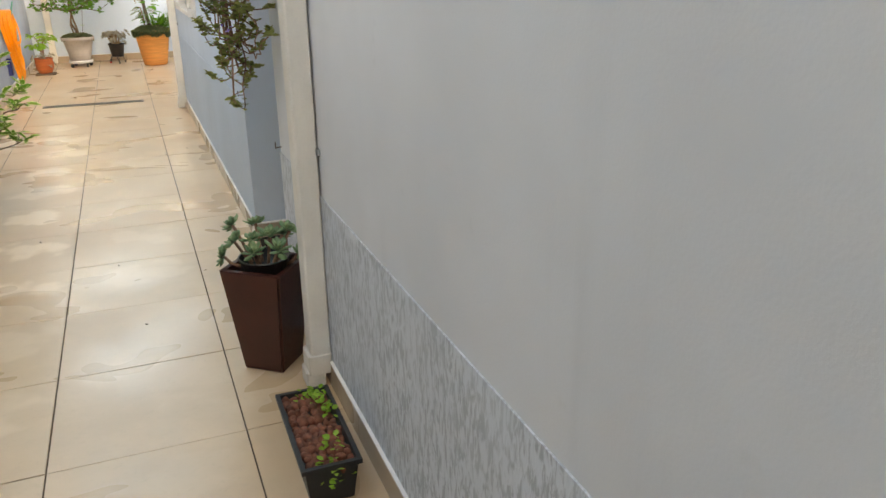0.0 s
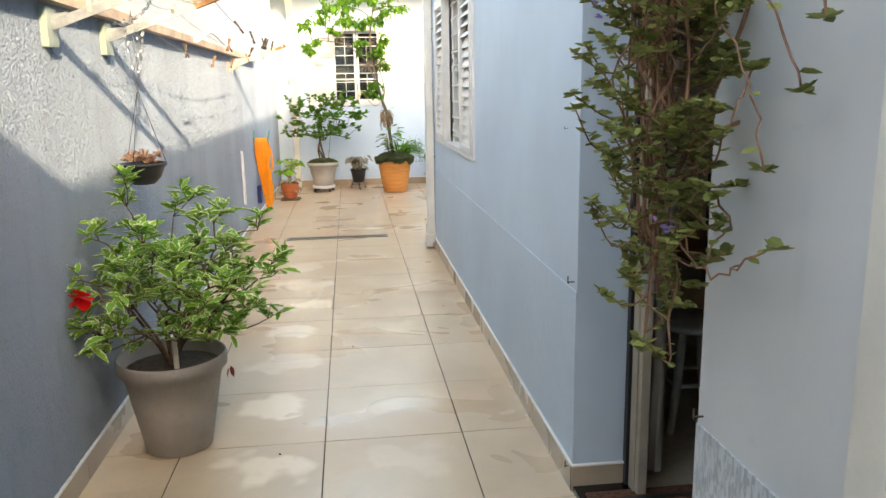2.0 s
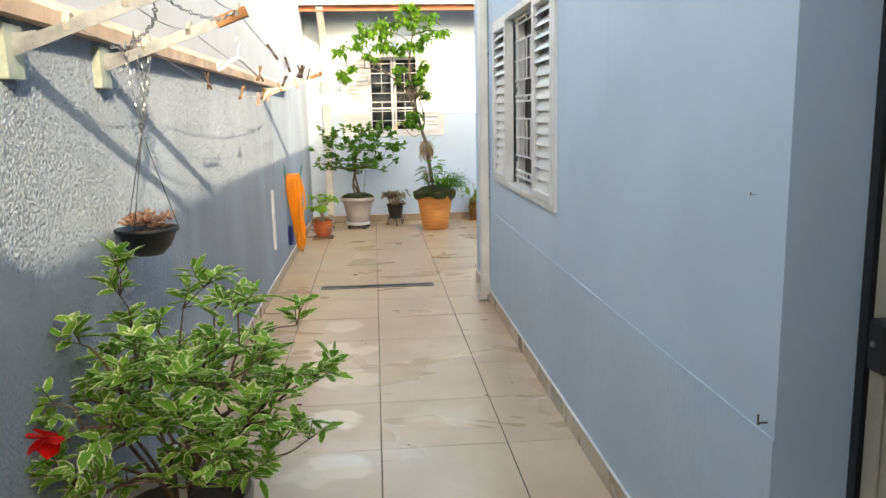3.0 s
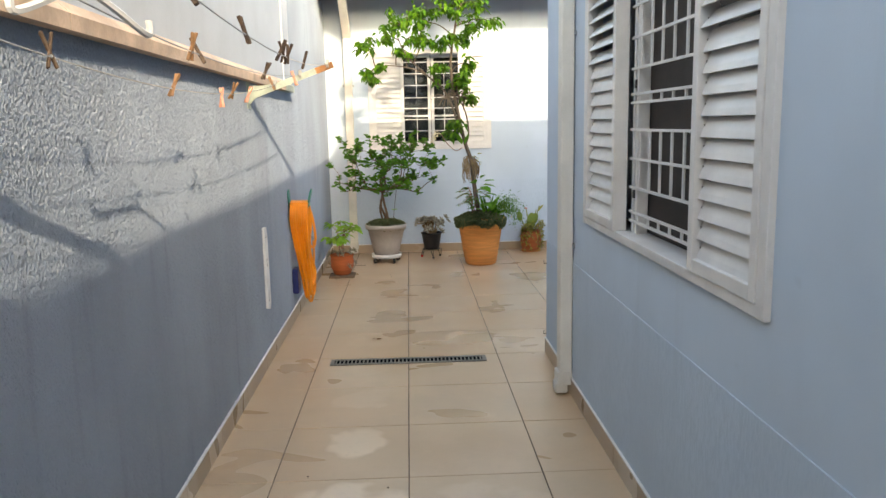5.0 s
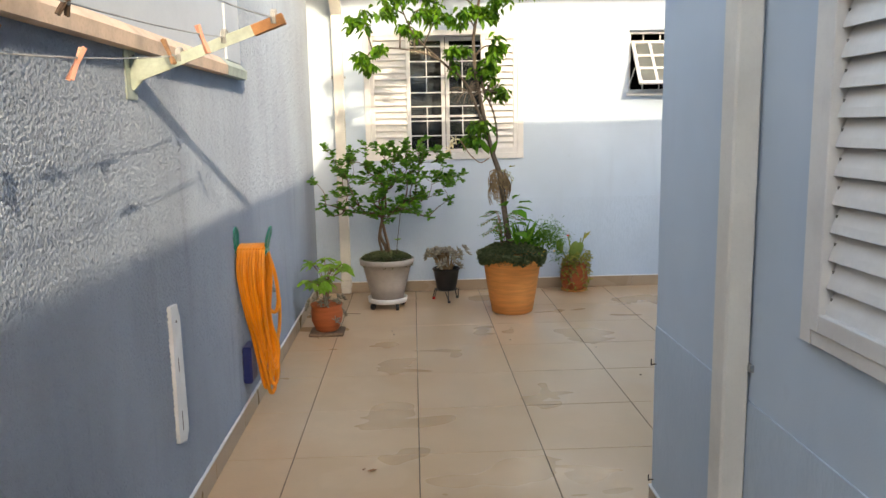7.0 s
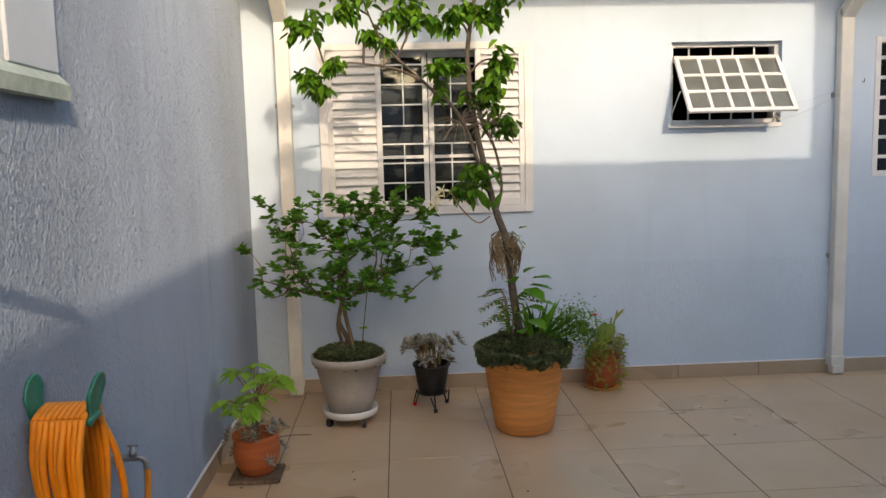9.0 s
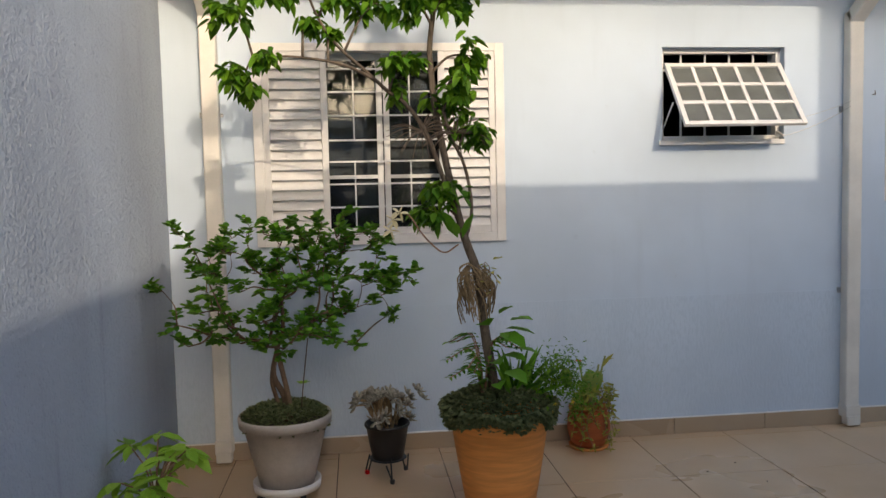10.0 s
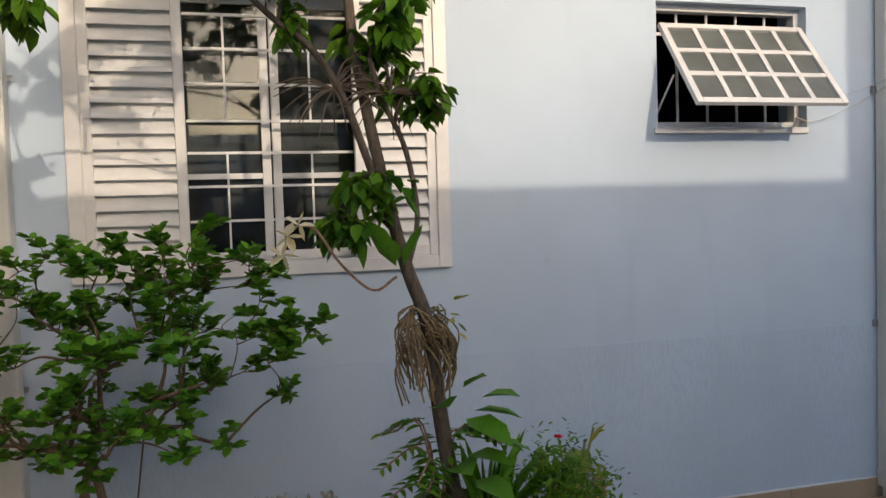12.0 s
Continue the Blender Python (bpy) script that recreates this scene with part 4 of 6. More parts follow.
LINES = []
for f, drop in ((0.30, 0.12), (0.62, 0.085), (0.97, 0.10)):
    ob = thing("washing_line", "slack grey washing line between the brackets", "washing line", (0, 0, 0), 0, "washing lines")
    bm = bmesh.new()
    p = sag(arm_point(0, f), arm_point(1, f), 0.02, 6) + sag(arm_point(1, f), arm_point(2, f), drop, 20)[1:]
    LINES.append(sag(arm_point(1, f), arm_point(2, f), drop, 40))
    tube(bm, p, 0.0021, 5)
    part("cord", bm, cord, ob)
    for k in range(3):
        bm = bmesh.new()
        c = arm_point(k, f)
        for j in range(3):
            ring = [c + Vector((0.006 * (j - 1), 0.024 * math.cos(a), 0.026 * math.sin(a))) for a in (i * math.pi / 4 for i in range(9))]
            tube(bm, ring, 0.0028, 4)
        part("knot", bm, cord, ob)


def clothes_peg(at, along, tilt, mat, label, open_=8):
    ob = thing("clothes_peg", label, "clothes peg", at, 0, "clothes pegs on the lines")
    ob.matrix_basis = Matrix.Translation(at) @ Matrix.Rotation(along, 4, "Z") @ Matrix.Rotation(tilt, 4, "Y")
    for s in (-1, 1):
        bm = boxes((-0.006, 0.006, 0.0, 0.006, -0.028, 0.058), bevel=0.0015)
        turned(bm, Matrix.Rotation(radians(s * open_), 4, "X") @ (Matrix.Identity(4) if s > 0 else Matrix.Diagonal((1, -1, 1, 1))))
        part("jaw", bm, mat, ob)
    part("spring", turned(lathe([(0.004, -0.007), (0.005, 0), (0.004, 0.007)], 8), Matrix.Rotation(math.pi / 2, 4, "Y")), zinc, ob)
    return ob


rng = random.Random(5)
for ln, at, m in ((2, 0.685, pin_dark), (2, 0.547, pin_dark), (2, 0.52, pin_dark), (2, 0.49, pin_dark), (2, 0.36, pin_dark), (2, 0.2, pin_dark), (1, 0.64, pin_dark), (1, 0.35, pin_tan), (1, 0.37, pin_dark), (1, 0.92, pin_pink),
                  (0, 0.42, pin_tan), (0, 0.60, pin_pink), (0, 0.66, pin_tan), (0, 0.75, pin_pink), (0, 0.97, pin_tan), (0, 0.2, pin_dark)):
    p = LINES[ln][round((at + (0.05 if at < 0.9 else 0.0)) * 40)]
    name = {pin_dark: "dark weathered wooden clothes peg on the line", pin_tan: "bare tan wooden clothes peg on the line", pin_pink: "faded coral plastic clothes peg on the line"}[m]
    clothes_peg(p, rng.uniform(-0.9, 0.9), rng.uniform(-0.6, 0.6) + (math.pi if m is pin_pink else 0), m, name, rng.uniform(9, 19))

hanger = thing("coat_hanger", "clear plastic clothes hanger on the line", "hanger", (-0.97, 5.75, 1.80), 75)
bm = tube(bmesh.new(), smooth_line([(-0.2, 0, -0.02), (-0.19, 0, -0.05), (-0.08, 0, -0.01), (0, 0, 0.01), (0.08, 0, -0.01), (0.19, 0, -0.05), (0.2, 0, -0.02)]), 0.008, 6)
part("bar", bm, white_gloss, hanger)
part("hook", tube(bmesh.new(), smooth_line([(0, 0, 0.01), (0, 0, 0.05), (0.02, 0, 0.075), (0.0, 0, 0.095), (-0.02, 0, 0.08)]), 0.004, 6), white_gloss, hanger)

# ---- hanging bowl on its chains ----
bowl = thing("hanging_planter", "black hanging bowl of rosy succulents on wires and chain", "hanging planter", (-1.20, 4.985, 1.075))
bowl.scale = (0.84, 0.84, 0.94)
part("bowl", lathe([(0.001, 0), (0.06, 0.002), (0.095, 0.035), (0.118, 0.085), (0.13, 0.09), (0.132, 0.103), (0.122, 0.105), (0.105, 0.08), (0.001, 0.075)], 32), black_rubber, bowl, smooth=True)
bm = bmesh.new()
for k in range(3):
    a = 0.4 + k * 2.094
    tube(bm, [(0.128 * math.cos(a), 0.128 * math.sin(a), 0.1), (0.004, 0.03, 0.46)], 0.002, 5)
part("wire", bm, black_rubber, bowl)
bm = bmesh.new()
for k in range(16):
    c = Vector((0.004 + 0.003 * k, 0.03 + 0.002 * k, 0.46 + 0.021 * k))
    side = Vector((1, 0, 0)) if k % 2 else Vector((0, 1, 0))
    tube(bm, [c + side * 0.007 * math.cos(a) + Vector((0, 0, 0.013 * math.sin(a))) for a in (i * math.pi / 4 for i in range(9))], 0.0022, 4)
for k in range(13):
    c = Vector((0.02 + 0.006 * math.sin(k), 0.0 + 0.01 * math.cos(k * 1.3), 0.56 + 0.021 * k))
    side = Vector((1, 0, 0)) if k % 2 else Vector((0, 1, 0))
    tube(bm, [c + side * 0.007 * math.cos(a) + Vector((0, 0, 0.013 * math.sin(a))) for a in (i * math.pi / 4 for i in range(9))], 0.0022, 4)
part("chain", bm, zinc, bowl, "galvanised steel chain")
part("soil", lathe([(0.11, 0.086), (0.06, 0.096), (0.001, 0.1)], 20), soil, bowl)
rng = random.Random(11)
sp = []
for k in range(9):
    a, r = rng.uniform(0, 6.28), 0.085 * math.sqrt(rng.random())
    sp.append(((r * math.cos(a), r * math.sin(a), 0.105 + 0.03 * rng.random()), (rng.gauss(0, 0.3), rng.gauss(0, 0.3), 1), 0.06, 14))
rosettes(rng, sp, leaf_rosy, bowl, "rosy-brown succulent rosette")

def chain(bm, pts, size=0.013):
    """Links set crosswise along a line."""
    line = smooth_line(pts, 8)
    run = [line[0]]
    for q in line:
        if (q - run[-1]).length > size * 1.55:
            run.append(q)
    for k in range(len(run) - 1):
        d = (run[k + 1] - run[k]).normalized()
        side = d.cross(Vector((0, 0, 1) if k % 2 else (0.6, 0.8, 0.1))).normalized()
        mid = (run[k] + run[k + 1]) / 2
        tube(bm, [mid + d * size * math.cos(a) + side * size * 0.55 * math.sin(a) for a in (i * math.pi / 4 for i in range(9))], 0.0023, 4)
    return bm


links = thing("steel_chain", "loose galvanised chain slung over the washing-line brackets", "chain", (0, 0, 0))
for pts in (((-1.27, 4.99, 1.80), (-1.18, 4.88, 1.79), (-1.02, 4.62, 1.84), (-0.95, 4.34, 1.905)), ((-0.95, 4.34, 1.905), (-0.93, 4.55, 1.87), (-0.88, 4.85, 1.87), (-0.84, 4.99, 1.915)),
            ((-1.22, 4.985, 1.82), (-1.21, 4.97, 1.70), (-1.19, 4.98, 1.56), (-1.195, 5.0, 1.50)), ((-1.17, 4.99, 1.83), (-1.17, 5.0, 1.68), (-1.185, 5.0, 1.52)), ((-1.14, 5.0, 1.84), (-1.15, 4.99, 1.70), (-1.18, 4.99, 1.55))):
    tagged(part("strand", chain(bmesh.new(), pts), zinc, links), kind="stuff")

# ---- hose on its hanger, white strip, blue box ----
hose = thing("garden_hose", "coiled orange garden hose hung on a green wall hanger", "hose", (XL, 10.27, 0.0))
def paddle(x, tilt, h):
    """A rounded plastic cheek, upright, narrower below, with a raised rim."""
    bm = bmesh.new()
    ring = []
    for k in range(22):
        a = 2 * math.pi * k / 22
        ring.append((0.055 * math.cos(a) * (1.0 if math.sin(a) > 0 else 0.75), h * math.sin(a) * (0.85 if math.sin(a) > 0 else 1.15)))
    e = [[bm.verts.new((xx, y * f, z * f)) for y, z in ring] for xx, f in ((0.0, 0.94), (0.006, 1.0), (0.012, 0.98), (0.009, 0.86))]
    for p, q in zip(e, e[1:]):
        for i in range(22):
            bm.faces.new((p[i], p[i - 1], q[i - 1], q[i]))
    bm.faces.new(e[0])
    bm.faces.new(e[-1][::-1])
    bmesh.ops.recalc_face_normals(bm, faces=bm.faces[:])
    return turned(bm, pose(x, 0, 1.0, 0, tilt, 0))
part("back_plate", paddle(0.0, 0, 0.075), hanger_green, hose, "green back plate on the wall", True)
part("front_paddle", paddle(0.165, 14, 0.08), hanger_green, hose, "green front paddle of the hanger", True)
part("saddle", boxes((0.006, 0.17, -0.045, 0.045, 0.925, 0.945), bevel=0.006), hanger_green, hose, "green plastic saddle")
rng = random.Random(3)
for k in range(9):
    x, low = 0.028 + 0.0155 * k, (0.17, 0.26, 0.14, 0.30, 0.22, 0.33, 0.19, 0.28, 0.24)[k]
    near, pull = -0.070 - 0.010 * (k % 3), 0.085 + rng.uniform(-0.02, 0.035)
    fx = 0.085 + 0.35 * x + rng.uniform(-0.02, 0.03)
    loop = [(x, -0.055, 0.948), (x, 0.0, 0.962), (x, 0.055, 0.945), (x + 0.01, 0.065, 0.80), (0.5 * (x + fx), 0.075 + rng.uniform(-0.02, 0.02), 0.55), (fx + 0.02, 0.115, low + 0.12),
            (fx + 0.015, 0.10, low + 0.02), (fx, 0.075, low), (fx - 0.01, 0.05, low + 0.06), (0.45 * x + 0.55 * fx, pull - 0.06, 0.42), (0.8 * x + 0.2 * fx, near + 0.02, 0.64), (x - 0.004, near, 0.82), (x, -0.055, 0.948)]
    part("hose_loop", tube(bmesh.new(), smooth_line(loop, 5), 0.0105, 8), hose_orange, hose, smooth=True)
tail = [(0.15, 0.05, 0.93), (0.175, 0.10, 0.80), (0.185, 0.12, 0.66), (0.17, 0.115, 0.585), (0.14, 0.10, 0.60), (0.12, 0.09, 0.68)]
part("hose_end", tube(bmesh.new(), smooth_line(tail, 6), 0.0105, 8), hose_orange, hose, smooth=True)
tail = [(0.115, 0.52, 0.585), (0.118, 0.515, 0.53), (0.12, 0.45, 0.40), (0.11, 0.30, 0.27), (0.09, 0.16, 0.22), (0.085, 0.09, 0.30)]
part("hose_end", tube(bmesh.new(), smooth_line(tail, 6), 0.0105, 8), hose_orange, hose, smooth=True)
tap = thing("wall_tap", "weathered metal garden tap with the hose pushed on", "tap", (XL, 10.79, 0.615))
part("flange", turned(lathe([(0.001, 0), (0.026, 0), (0.026, 0.004), (0.012, 0.010), (0.001, 0.010)], 18), pose(0, 0, 0, 0, 90, 0)), zinc, tap, "round wall flange", True)
part("body", tube(bmesh.new(), smooth_line([(0.0, 0, 0), (0.06, 0, 0.0), (0.10, 0, -0.002), (0.115, 0, -0.02), (0.116, 0, -0.04)], 4), 0.0115, 12), zinc, tap, "bent brass-grey spout", True)
part("valve", lathe([(0.001, 0.0), (0.014, 0.0), (0.014, 0.018), (0.008, 0.022), (0.008, 0.036), (0.001, 0.036)], 14, (0.072, 0, 0.006)), zinc, tap, "", True)
part("handle", boxes((0.052, 0.092, -0.005, 0.005, 0.040, 0.048), bevel=0.003), steel_grate, tap, "small lever handle")
bluebox = thing("blue_holder", "dark blue plastic holder fixed low on the wall", "holder", (XL, 10.33, 0.22))
part("body", boxes((0.0, 0.05, -0.07, 0.07, 0.0, 0.2), bevel=0.008), blue_plastic, bluebox)
strip = thing("white_strip", "chipped white painted wooden strip on the stucco", "strip", (XL, 9.18, 0.355)); strip.scale = (1, 1.55, 1.12)
bm = bmesh.new()
pts = [(-0.035, 0.02), (0.02, 0.0), (0.042, 0.03), (0.035, 0.44), (0.022, 0.475), (0.022, 0.49), (-0.03, 0.495)]
e = [[bm.verts.new((x, y, z)) for y, z in pts] for x in (0.0, 0.016)]
for i in range(len(pts)):
    bm.faces.new((e[0][i], e[0][i - 1], e[1][i - 1], e[1][i]))
bm.faces.new(e[0])
bm.faces.new(e[1][::-1])
part("board", bm, white_matt, strip)
for r in ((0.016, 0.0175, -0.004, -0.002, 0.05, 0.12), (0.016, 0.0175, -0.003, -0.001, 0.26, 0.31), (0.016, 0.0175, 0.0, 0.006, 0.43, 0.438)):
    part("crack", boxes(r), pin_dark, strip, "dark crack in the paint")

# ---- plants ----
def round_pot(ob, r0, r1, h, mat, rim=0.035, lip=0.012, z=0.0):
    part("pot", lathe(pot_profile(r0, r1, h, rim=rim, lip=lip), 40, (0, 0, z)), mat, ob, smooth=False).data.polygons.foreach_set("use_smooth", [True] * 400)
    part("soil", lathe([(r1 * 0.93 - lip, h * 0.86), (r1 * 0.5, h * 0.885), (0.001, h * 0.89)], 24, (0, 0, z)), soil, ob)


# variegated hibiscus in the taupe pot
hib = thing("potted_hibiscus", "variegated hibiscus bush with one red flower in a taupe pot", "potted plant", (-1.02, 4.46, 0.0))
round_pot(hib, 0.135, 0.225, 0.42, pot_grey, 0.06, 0.012)
rng = random.Random(21)
wood, tips = [], []
spine = []
for k in range(9):
    a = k * 0.698
    top = (0.16 * math.cos(a), 0.16 * math.sin(a), 0.56 + 0.05 * (k % 3))
    line = smooth_line([(0.0, 0.0, 0.33), (0.05 * math.cos(a), 0.05 * math.sin(a), 0.46), top], 4)
    wood.append((line, [0.0085 - 0.0004 * i for i in range(len(line))]))
    spine += line[4:]
near_wall = lambda p: (p - Vector((-0.2, -0.36, 0.77))).length > 0.14 and p.x > -0.29 and not (p.z < 0.49 and p.x > -0.1) and p.z > 0.45 and abs(p.x) < 0.42 - 0.6 * max(0.0, p.z - 0.80)
spots = clump_centres(rng, 78, (0.05, -0.02, 0.70), (0.37, 0.40, 0.33), 0.08, near_wall)
spots += [Vector(q) for q in ((-0.21, -0.2, 0.50), (-0.24, -0.26, 0.60), (0.44, -0.08, 0.80), (0.38, 0.05, 0.92), (0.12, 0.0, 1.06), (-0.10, -0.05, 1.12), (-0.13, 0.03, 1.04), (0.22, 0.06, 0.98), (0.34, -0.1, 0.62))]
crown_wood(rng, spine, spots, 0.006, wood)
for c in spots:
    for i in range(3):
        grow(rng, c, (c.x + rng.gauss(0, 0.4), c.y + rng.gauss(0, 0.4), 0.5 + rng.gauss(0, 0.3)), 0.075, 0.0022, 0, wood, tips)
part("stem", wood_mesh(wood, 5), bark_brown, hib, "brown woody stems", True)
tagged(leaves("crown", twig_leaves(rng, tips, 7, 0.074), leaf_hibiscus, hib, "green leaves with cream margins", 0.40), kind="stuff")
fl = []
for k in range(5):
    a = k * 1.2566
    fl.append((Vector((-0.205, -0.37, 0.775)), Vector((0.6 * math.cos(a), -0.6, 0.6 * math.sin(a))), 0.058))
leaves("flower", fl, petal_red, hib, "red hibiscus flower", 1.25, 0.1, 0.1)
fl = [(Vector((0.27, -0.2, 0.42)), Vector((0.3, -0.2, -1)), 0.04), (Vector((0.26, -0.19, 0.41)), Vector((-0.2, -0.3, -1)), 0.035), (Vector((0.38, -0.1, 0.72)), Vector((0.5, -0.3, 0.2)), 0.03)]
wilted = foliage("wilted_bud", (0.16, 0.02, 0.02), (0.25, 0.04, 0.04))
for f in fl:
    leaves("bud", [f], wilted, hib, "wilted dark red bud", 0.5)
part("tie", tube(bmesh.new(), [(0.03, -0.06, 0.34), (0.025, -0.055, 0.5)], 0.012, 7), pot_beige, hib, "pale cut stem")

# square brown planter with rosettes
sq = thing("square_planter", "tall tapered square brown planter with green rosette succulents", "planter", (0.372, 2.437, 0.0), -39)
bm = bmesh.new()
rings = []
for half, z in ((0.078, 0.0), (0.083, 0.006), (0.121, 0.404), (0.119, 0.41), (0.101, 0.41), (0.099, 0.36)):
    rings.append([bm.verts.new((sx * half, sy * half, z)) for sx, sy in ((-1, -1), (1, -1), (1, 1), (-1, 1))])
for a, b in zip(rings, rings[1:]):
    for i in range(4):
        bm.faces.new((a[i], a[(i + 1) % 4], b[(i + 1) % 4], b[i]))
bm.faces.new(rings[0][::-1])
bm.faces.new(rings[-1])
bmesh.ops.bevel(bm, geom=[e for e in bm.edges if abs(e.verts[0].co.z - e.verts[1].co.z) > 0.3], offset=0.008, segments=2, affect="EDGES")
part("body", bm, pot_brown, sq)
part("inner_pot", lathe([(0.08, 0.37), (0.092, 0.43), (0.096, 0.43), (0.096, 0.436), (0.088, 0.436), (0.08, 0.40), (0.001, 0.40)], 28), black_rubber, sq, "black inner pot", True)
rng = random.Random(8)
sp, stems = [], bmesh.new()
for x, y, z, ax, size in ((0.0, -0.07, 0.47, (0, -0.5, 1), 0.062), (0.075, -0.03, 0.475, (0.5, -0.3, 1), 0.066), (-0.10, -0.03, 0.49, (-0.8, -0.3, 0.8), 0.06), (-0.14, 0.03, 0.53, (-0.8, 0.1, 0.5), 0.055),
                          (-0.06, 0.06, 0.535, (-0.2, 0.2, 1), 0.058), (0.02, 0.02, 0.51, (0, 0, 1), 0.066), (0.08, 0.06, 0.52, (0.4, 0.3, 1), 0.06), (-0.13, -0.06, 0.44, (-1, -0.4, 0.2), 0.055), (0.13, 0.02, 0.45, (1, 0, 0.6), 0.05), (-0.03, -0.02, 0.50, (-0.2, -0.1, 1), 0.055), (0.03, 0.09, 0.49, (0.1, 0.7, 0.8), 0.05)):
    sp.append(((x, y, z), ax, size, 17))
    tube(stems, smooth_line([(x * 0.4, y * 0.4, 0.39), (x * 0.8, y * 0.8, z * 0.93), (x, y, z)], 3), 0.006, 5)
rosettes(rng, sp, leaf_succulent, sq, "grey-green succulent rosette", 0.25, 0.5)
part("stem", stems, stem_red, sq)

# black trough with lava rock
tr = thing("trough_planter", "black plastic trough of red lava rock with small green sprigs", "planter", (0.378, 1.73, 0.0), -1)
bm = bmesh.new()
rings = []
for hx, hy, z in ((0.062, 0.19, 0.0), (0.076, 0.207, 0.125), (0.086, 0.217, 0.125), (0.086, 0.217, 0.14), (0.073, 0.204, 0.14), (0.070, 0.20, 0.11)):
    rings.append([bm.verts.new((sx * hx, sy * hy, z)) for sx, sy in ((-1, -1), (1, -1), (1, 1), (-1, 1))])
for a, b in zip(rings, rings[1:]):
    for i in range(4):
        bm.faces.new((a[i], a[(i + 1) % 4], b[(i + 1) % 4], b[i]))
bm.faces.new(rings[0][::-1])
bm.faces.new(rings[-1])
part("body", bm, black_rubber, tr)
rng = random.Random(4)
rock = bmesh.new()
bmesh.ops.create_icosphere(rock, subdivisions=2, radius=0.012)
for v in rock.verts:
    v.co *= 1 + 0.25 * noise.noise(v.co * 120)
first = part("lava_rock", rock, lava, tr, "", True)
first.location = (0, 0, 0.12)
for i in range(6):
    for j in range(19):
        if i == 3 and j == 10:
            continue
        o = new("lava_rock", first.data)
        o.parent = tr
        s = rng.uniform(0.85, 1.45)
        o.matrix_basis = Matrix.Translation((-0.057 + 0.0228 * i + rng.gauss(0, 0.003), -0.19 + 0.0212 * j + rng.gauss(0, 0.003), 0.116 + rng.uniform(-0.004, 0.012))) @ Euler((rng.uniform(0, 6), rng.uniform(0, 6), 0)).to_matrix().to_4x4() @ Matrix.Diagonal((s, s * 1.15, s * 0.85, 1))
sp = []
for cx, cy, n in ((0.02, 0.17, 26), (0.05, 0.06, 14), (0.0, -0.17, 34), (0.03, -0.12, 12), (0.04, 0.14, 12)):
    for i in range(n):
        sp.append((Vector((cx + rng.gauss(0, 0.018), cy + rng.gauss(0, 0.02) - (0.03 if cy < -0.15 else 0), 0.125 + rng.uniform(0, 0.035) - (0.08 * rng.random() if cy < -0.15 else 0))), Vector((rng.gauss(0, 1), rng.gauss(0, 1), rng.uniform(0.1, 1))), rng.uniform(0.018, 0.03)))
leaves("sprig", sp, leaf_lime, tr, "small bright green sprigs", 0.65)

# trailing plant that hangs before the door
trail = thing("hanging_trailing_plant", "dense trailing succulent with olive leaves hanging before the doorway", "hanging plant", (0.37, 2.78, 2.31))
trail.scale = (1.02, 1.1, 1.1)
part("pot", lathe(pot_profile(0.09, 0.13, 0.16), 30), black_rubber, trail, "black hanging pot", True)
bm = bmesh.new()
for k in range(3):
    a = k * 2.094
    tube(bm, [(0.128 * math.cos(a), 0.128 * math.sin(a), 0.15), (0, 0, 0.62), (0, 0, 0.92)], 0.0025, 5)
part("wire", bm, black_rubber, trail)
rng = random.Random(33)
wood, spots = bmesh.new(), []


def reach(z):
    """How far the shoots stand out from the hanging bundle at a height."""
    return max(0.03, min(0.17, 0.045 + 0.38 * (z + 1.27)))


for k in range(38):
    a, r = rng.uniform(0, 6.283), rng.uniform(0.02, 0.12)
    low = rng.uniform(-1.27, -0.55)
    pts = [Vector((r * 0.6 * math.cos(a), r * 0.6 * math.sin(a), 0.13)), Vector((r * 1.25 * math.cos(a), r * 1.25 * math.sin(a), 0.16))]
    z = 0.05
    while z > low:
        f = (0.05 - z) / 1.3
        w = r * (1 - 0.75 * f)
        pts.append(Vector((w * math.cos(a) + rng.gauss(0, 0.014), w * math.sin(a) + rng.gauss(0, 0.014), z)))
        z -= rng.uniform(0.07, 0.11)
    line = smooth_line(pts, 3)
    tube(wood, line, 0.0024 if k % 3 else 0.0038, 5)
    for j in range(rng.randint(6, 10)):
        q = line[rng.randrange(6, len(line))] if j > 1 else line[-1]
        b = rng.uniform(0, 6.283)
        far = reach(q.z) * rng.uniform(0.45, 1.05)
        tip = Vector((far * math.cos(b), far * math.sin(b), q.z + rng.uniform(-0.04, 0.10)))
        mid = (q + tip) / 2 + Vector((rng.gauss(0, 0.015), rng.gauss(0, 0.015), rng.uniform(-0.06, 0.0)))
        shoot = smooth_line([q, mid, tip], 4)
        tube(wood, shoot, [0.0023 - 0.0001 * i for i in range(len(shoot))], 5)
        for i in range(17):
            c = rng.uniform(0, 6.283)
            back = shoot[-1].lerp(shoot[-4], rng.random() ** 1.5)
            spots.append((back, Vector((math.cos(c), math.sin(c), rng.uniform(-0.1, 0.9))), rng.uniform(0.015, 0.030)))
        for q2 in shoot[2:]:
            for i in range(2):
                c = rng.uniform(0, 6.283)
                spots.append((q2, Vector((math.cos(c), math.sin(c), rng.uniform(-0.3, 0.6))), rng.uniform(0.010, 0.02)))
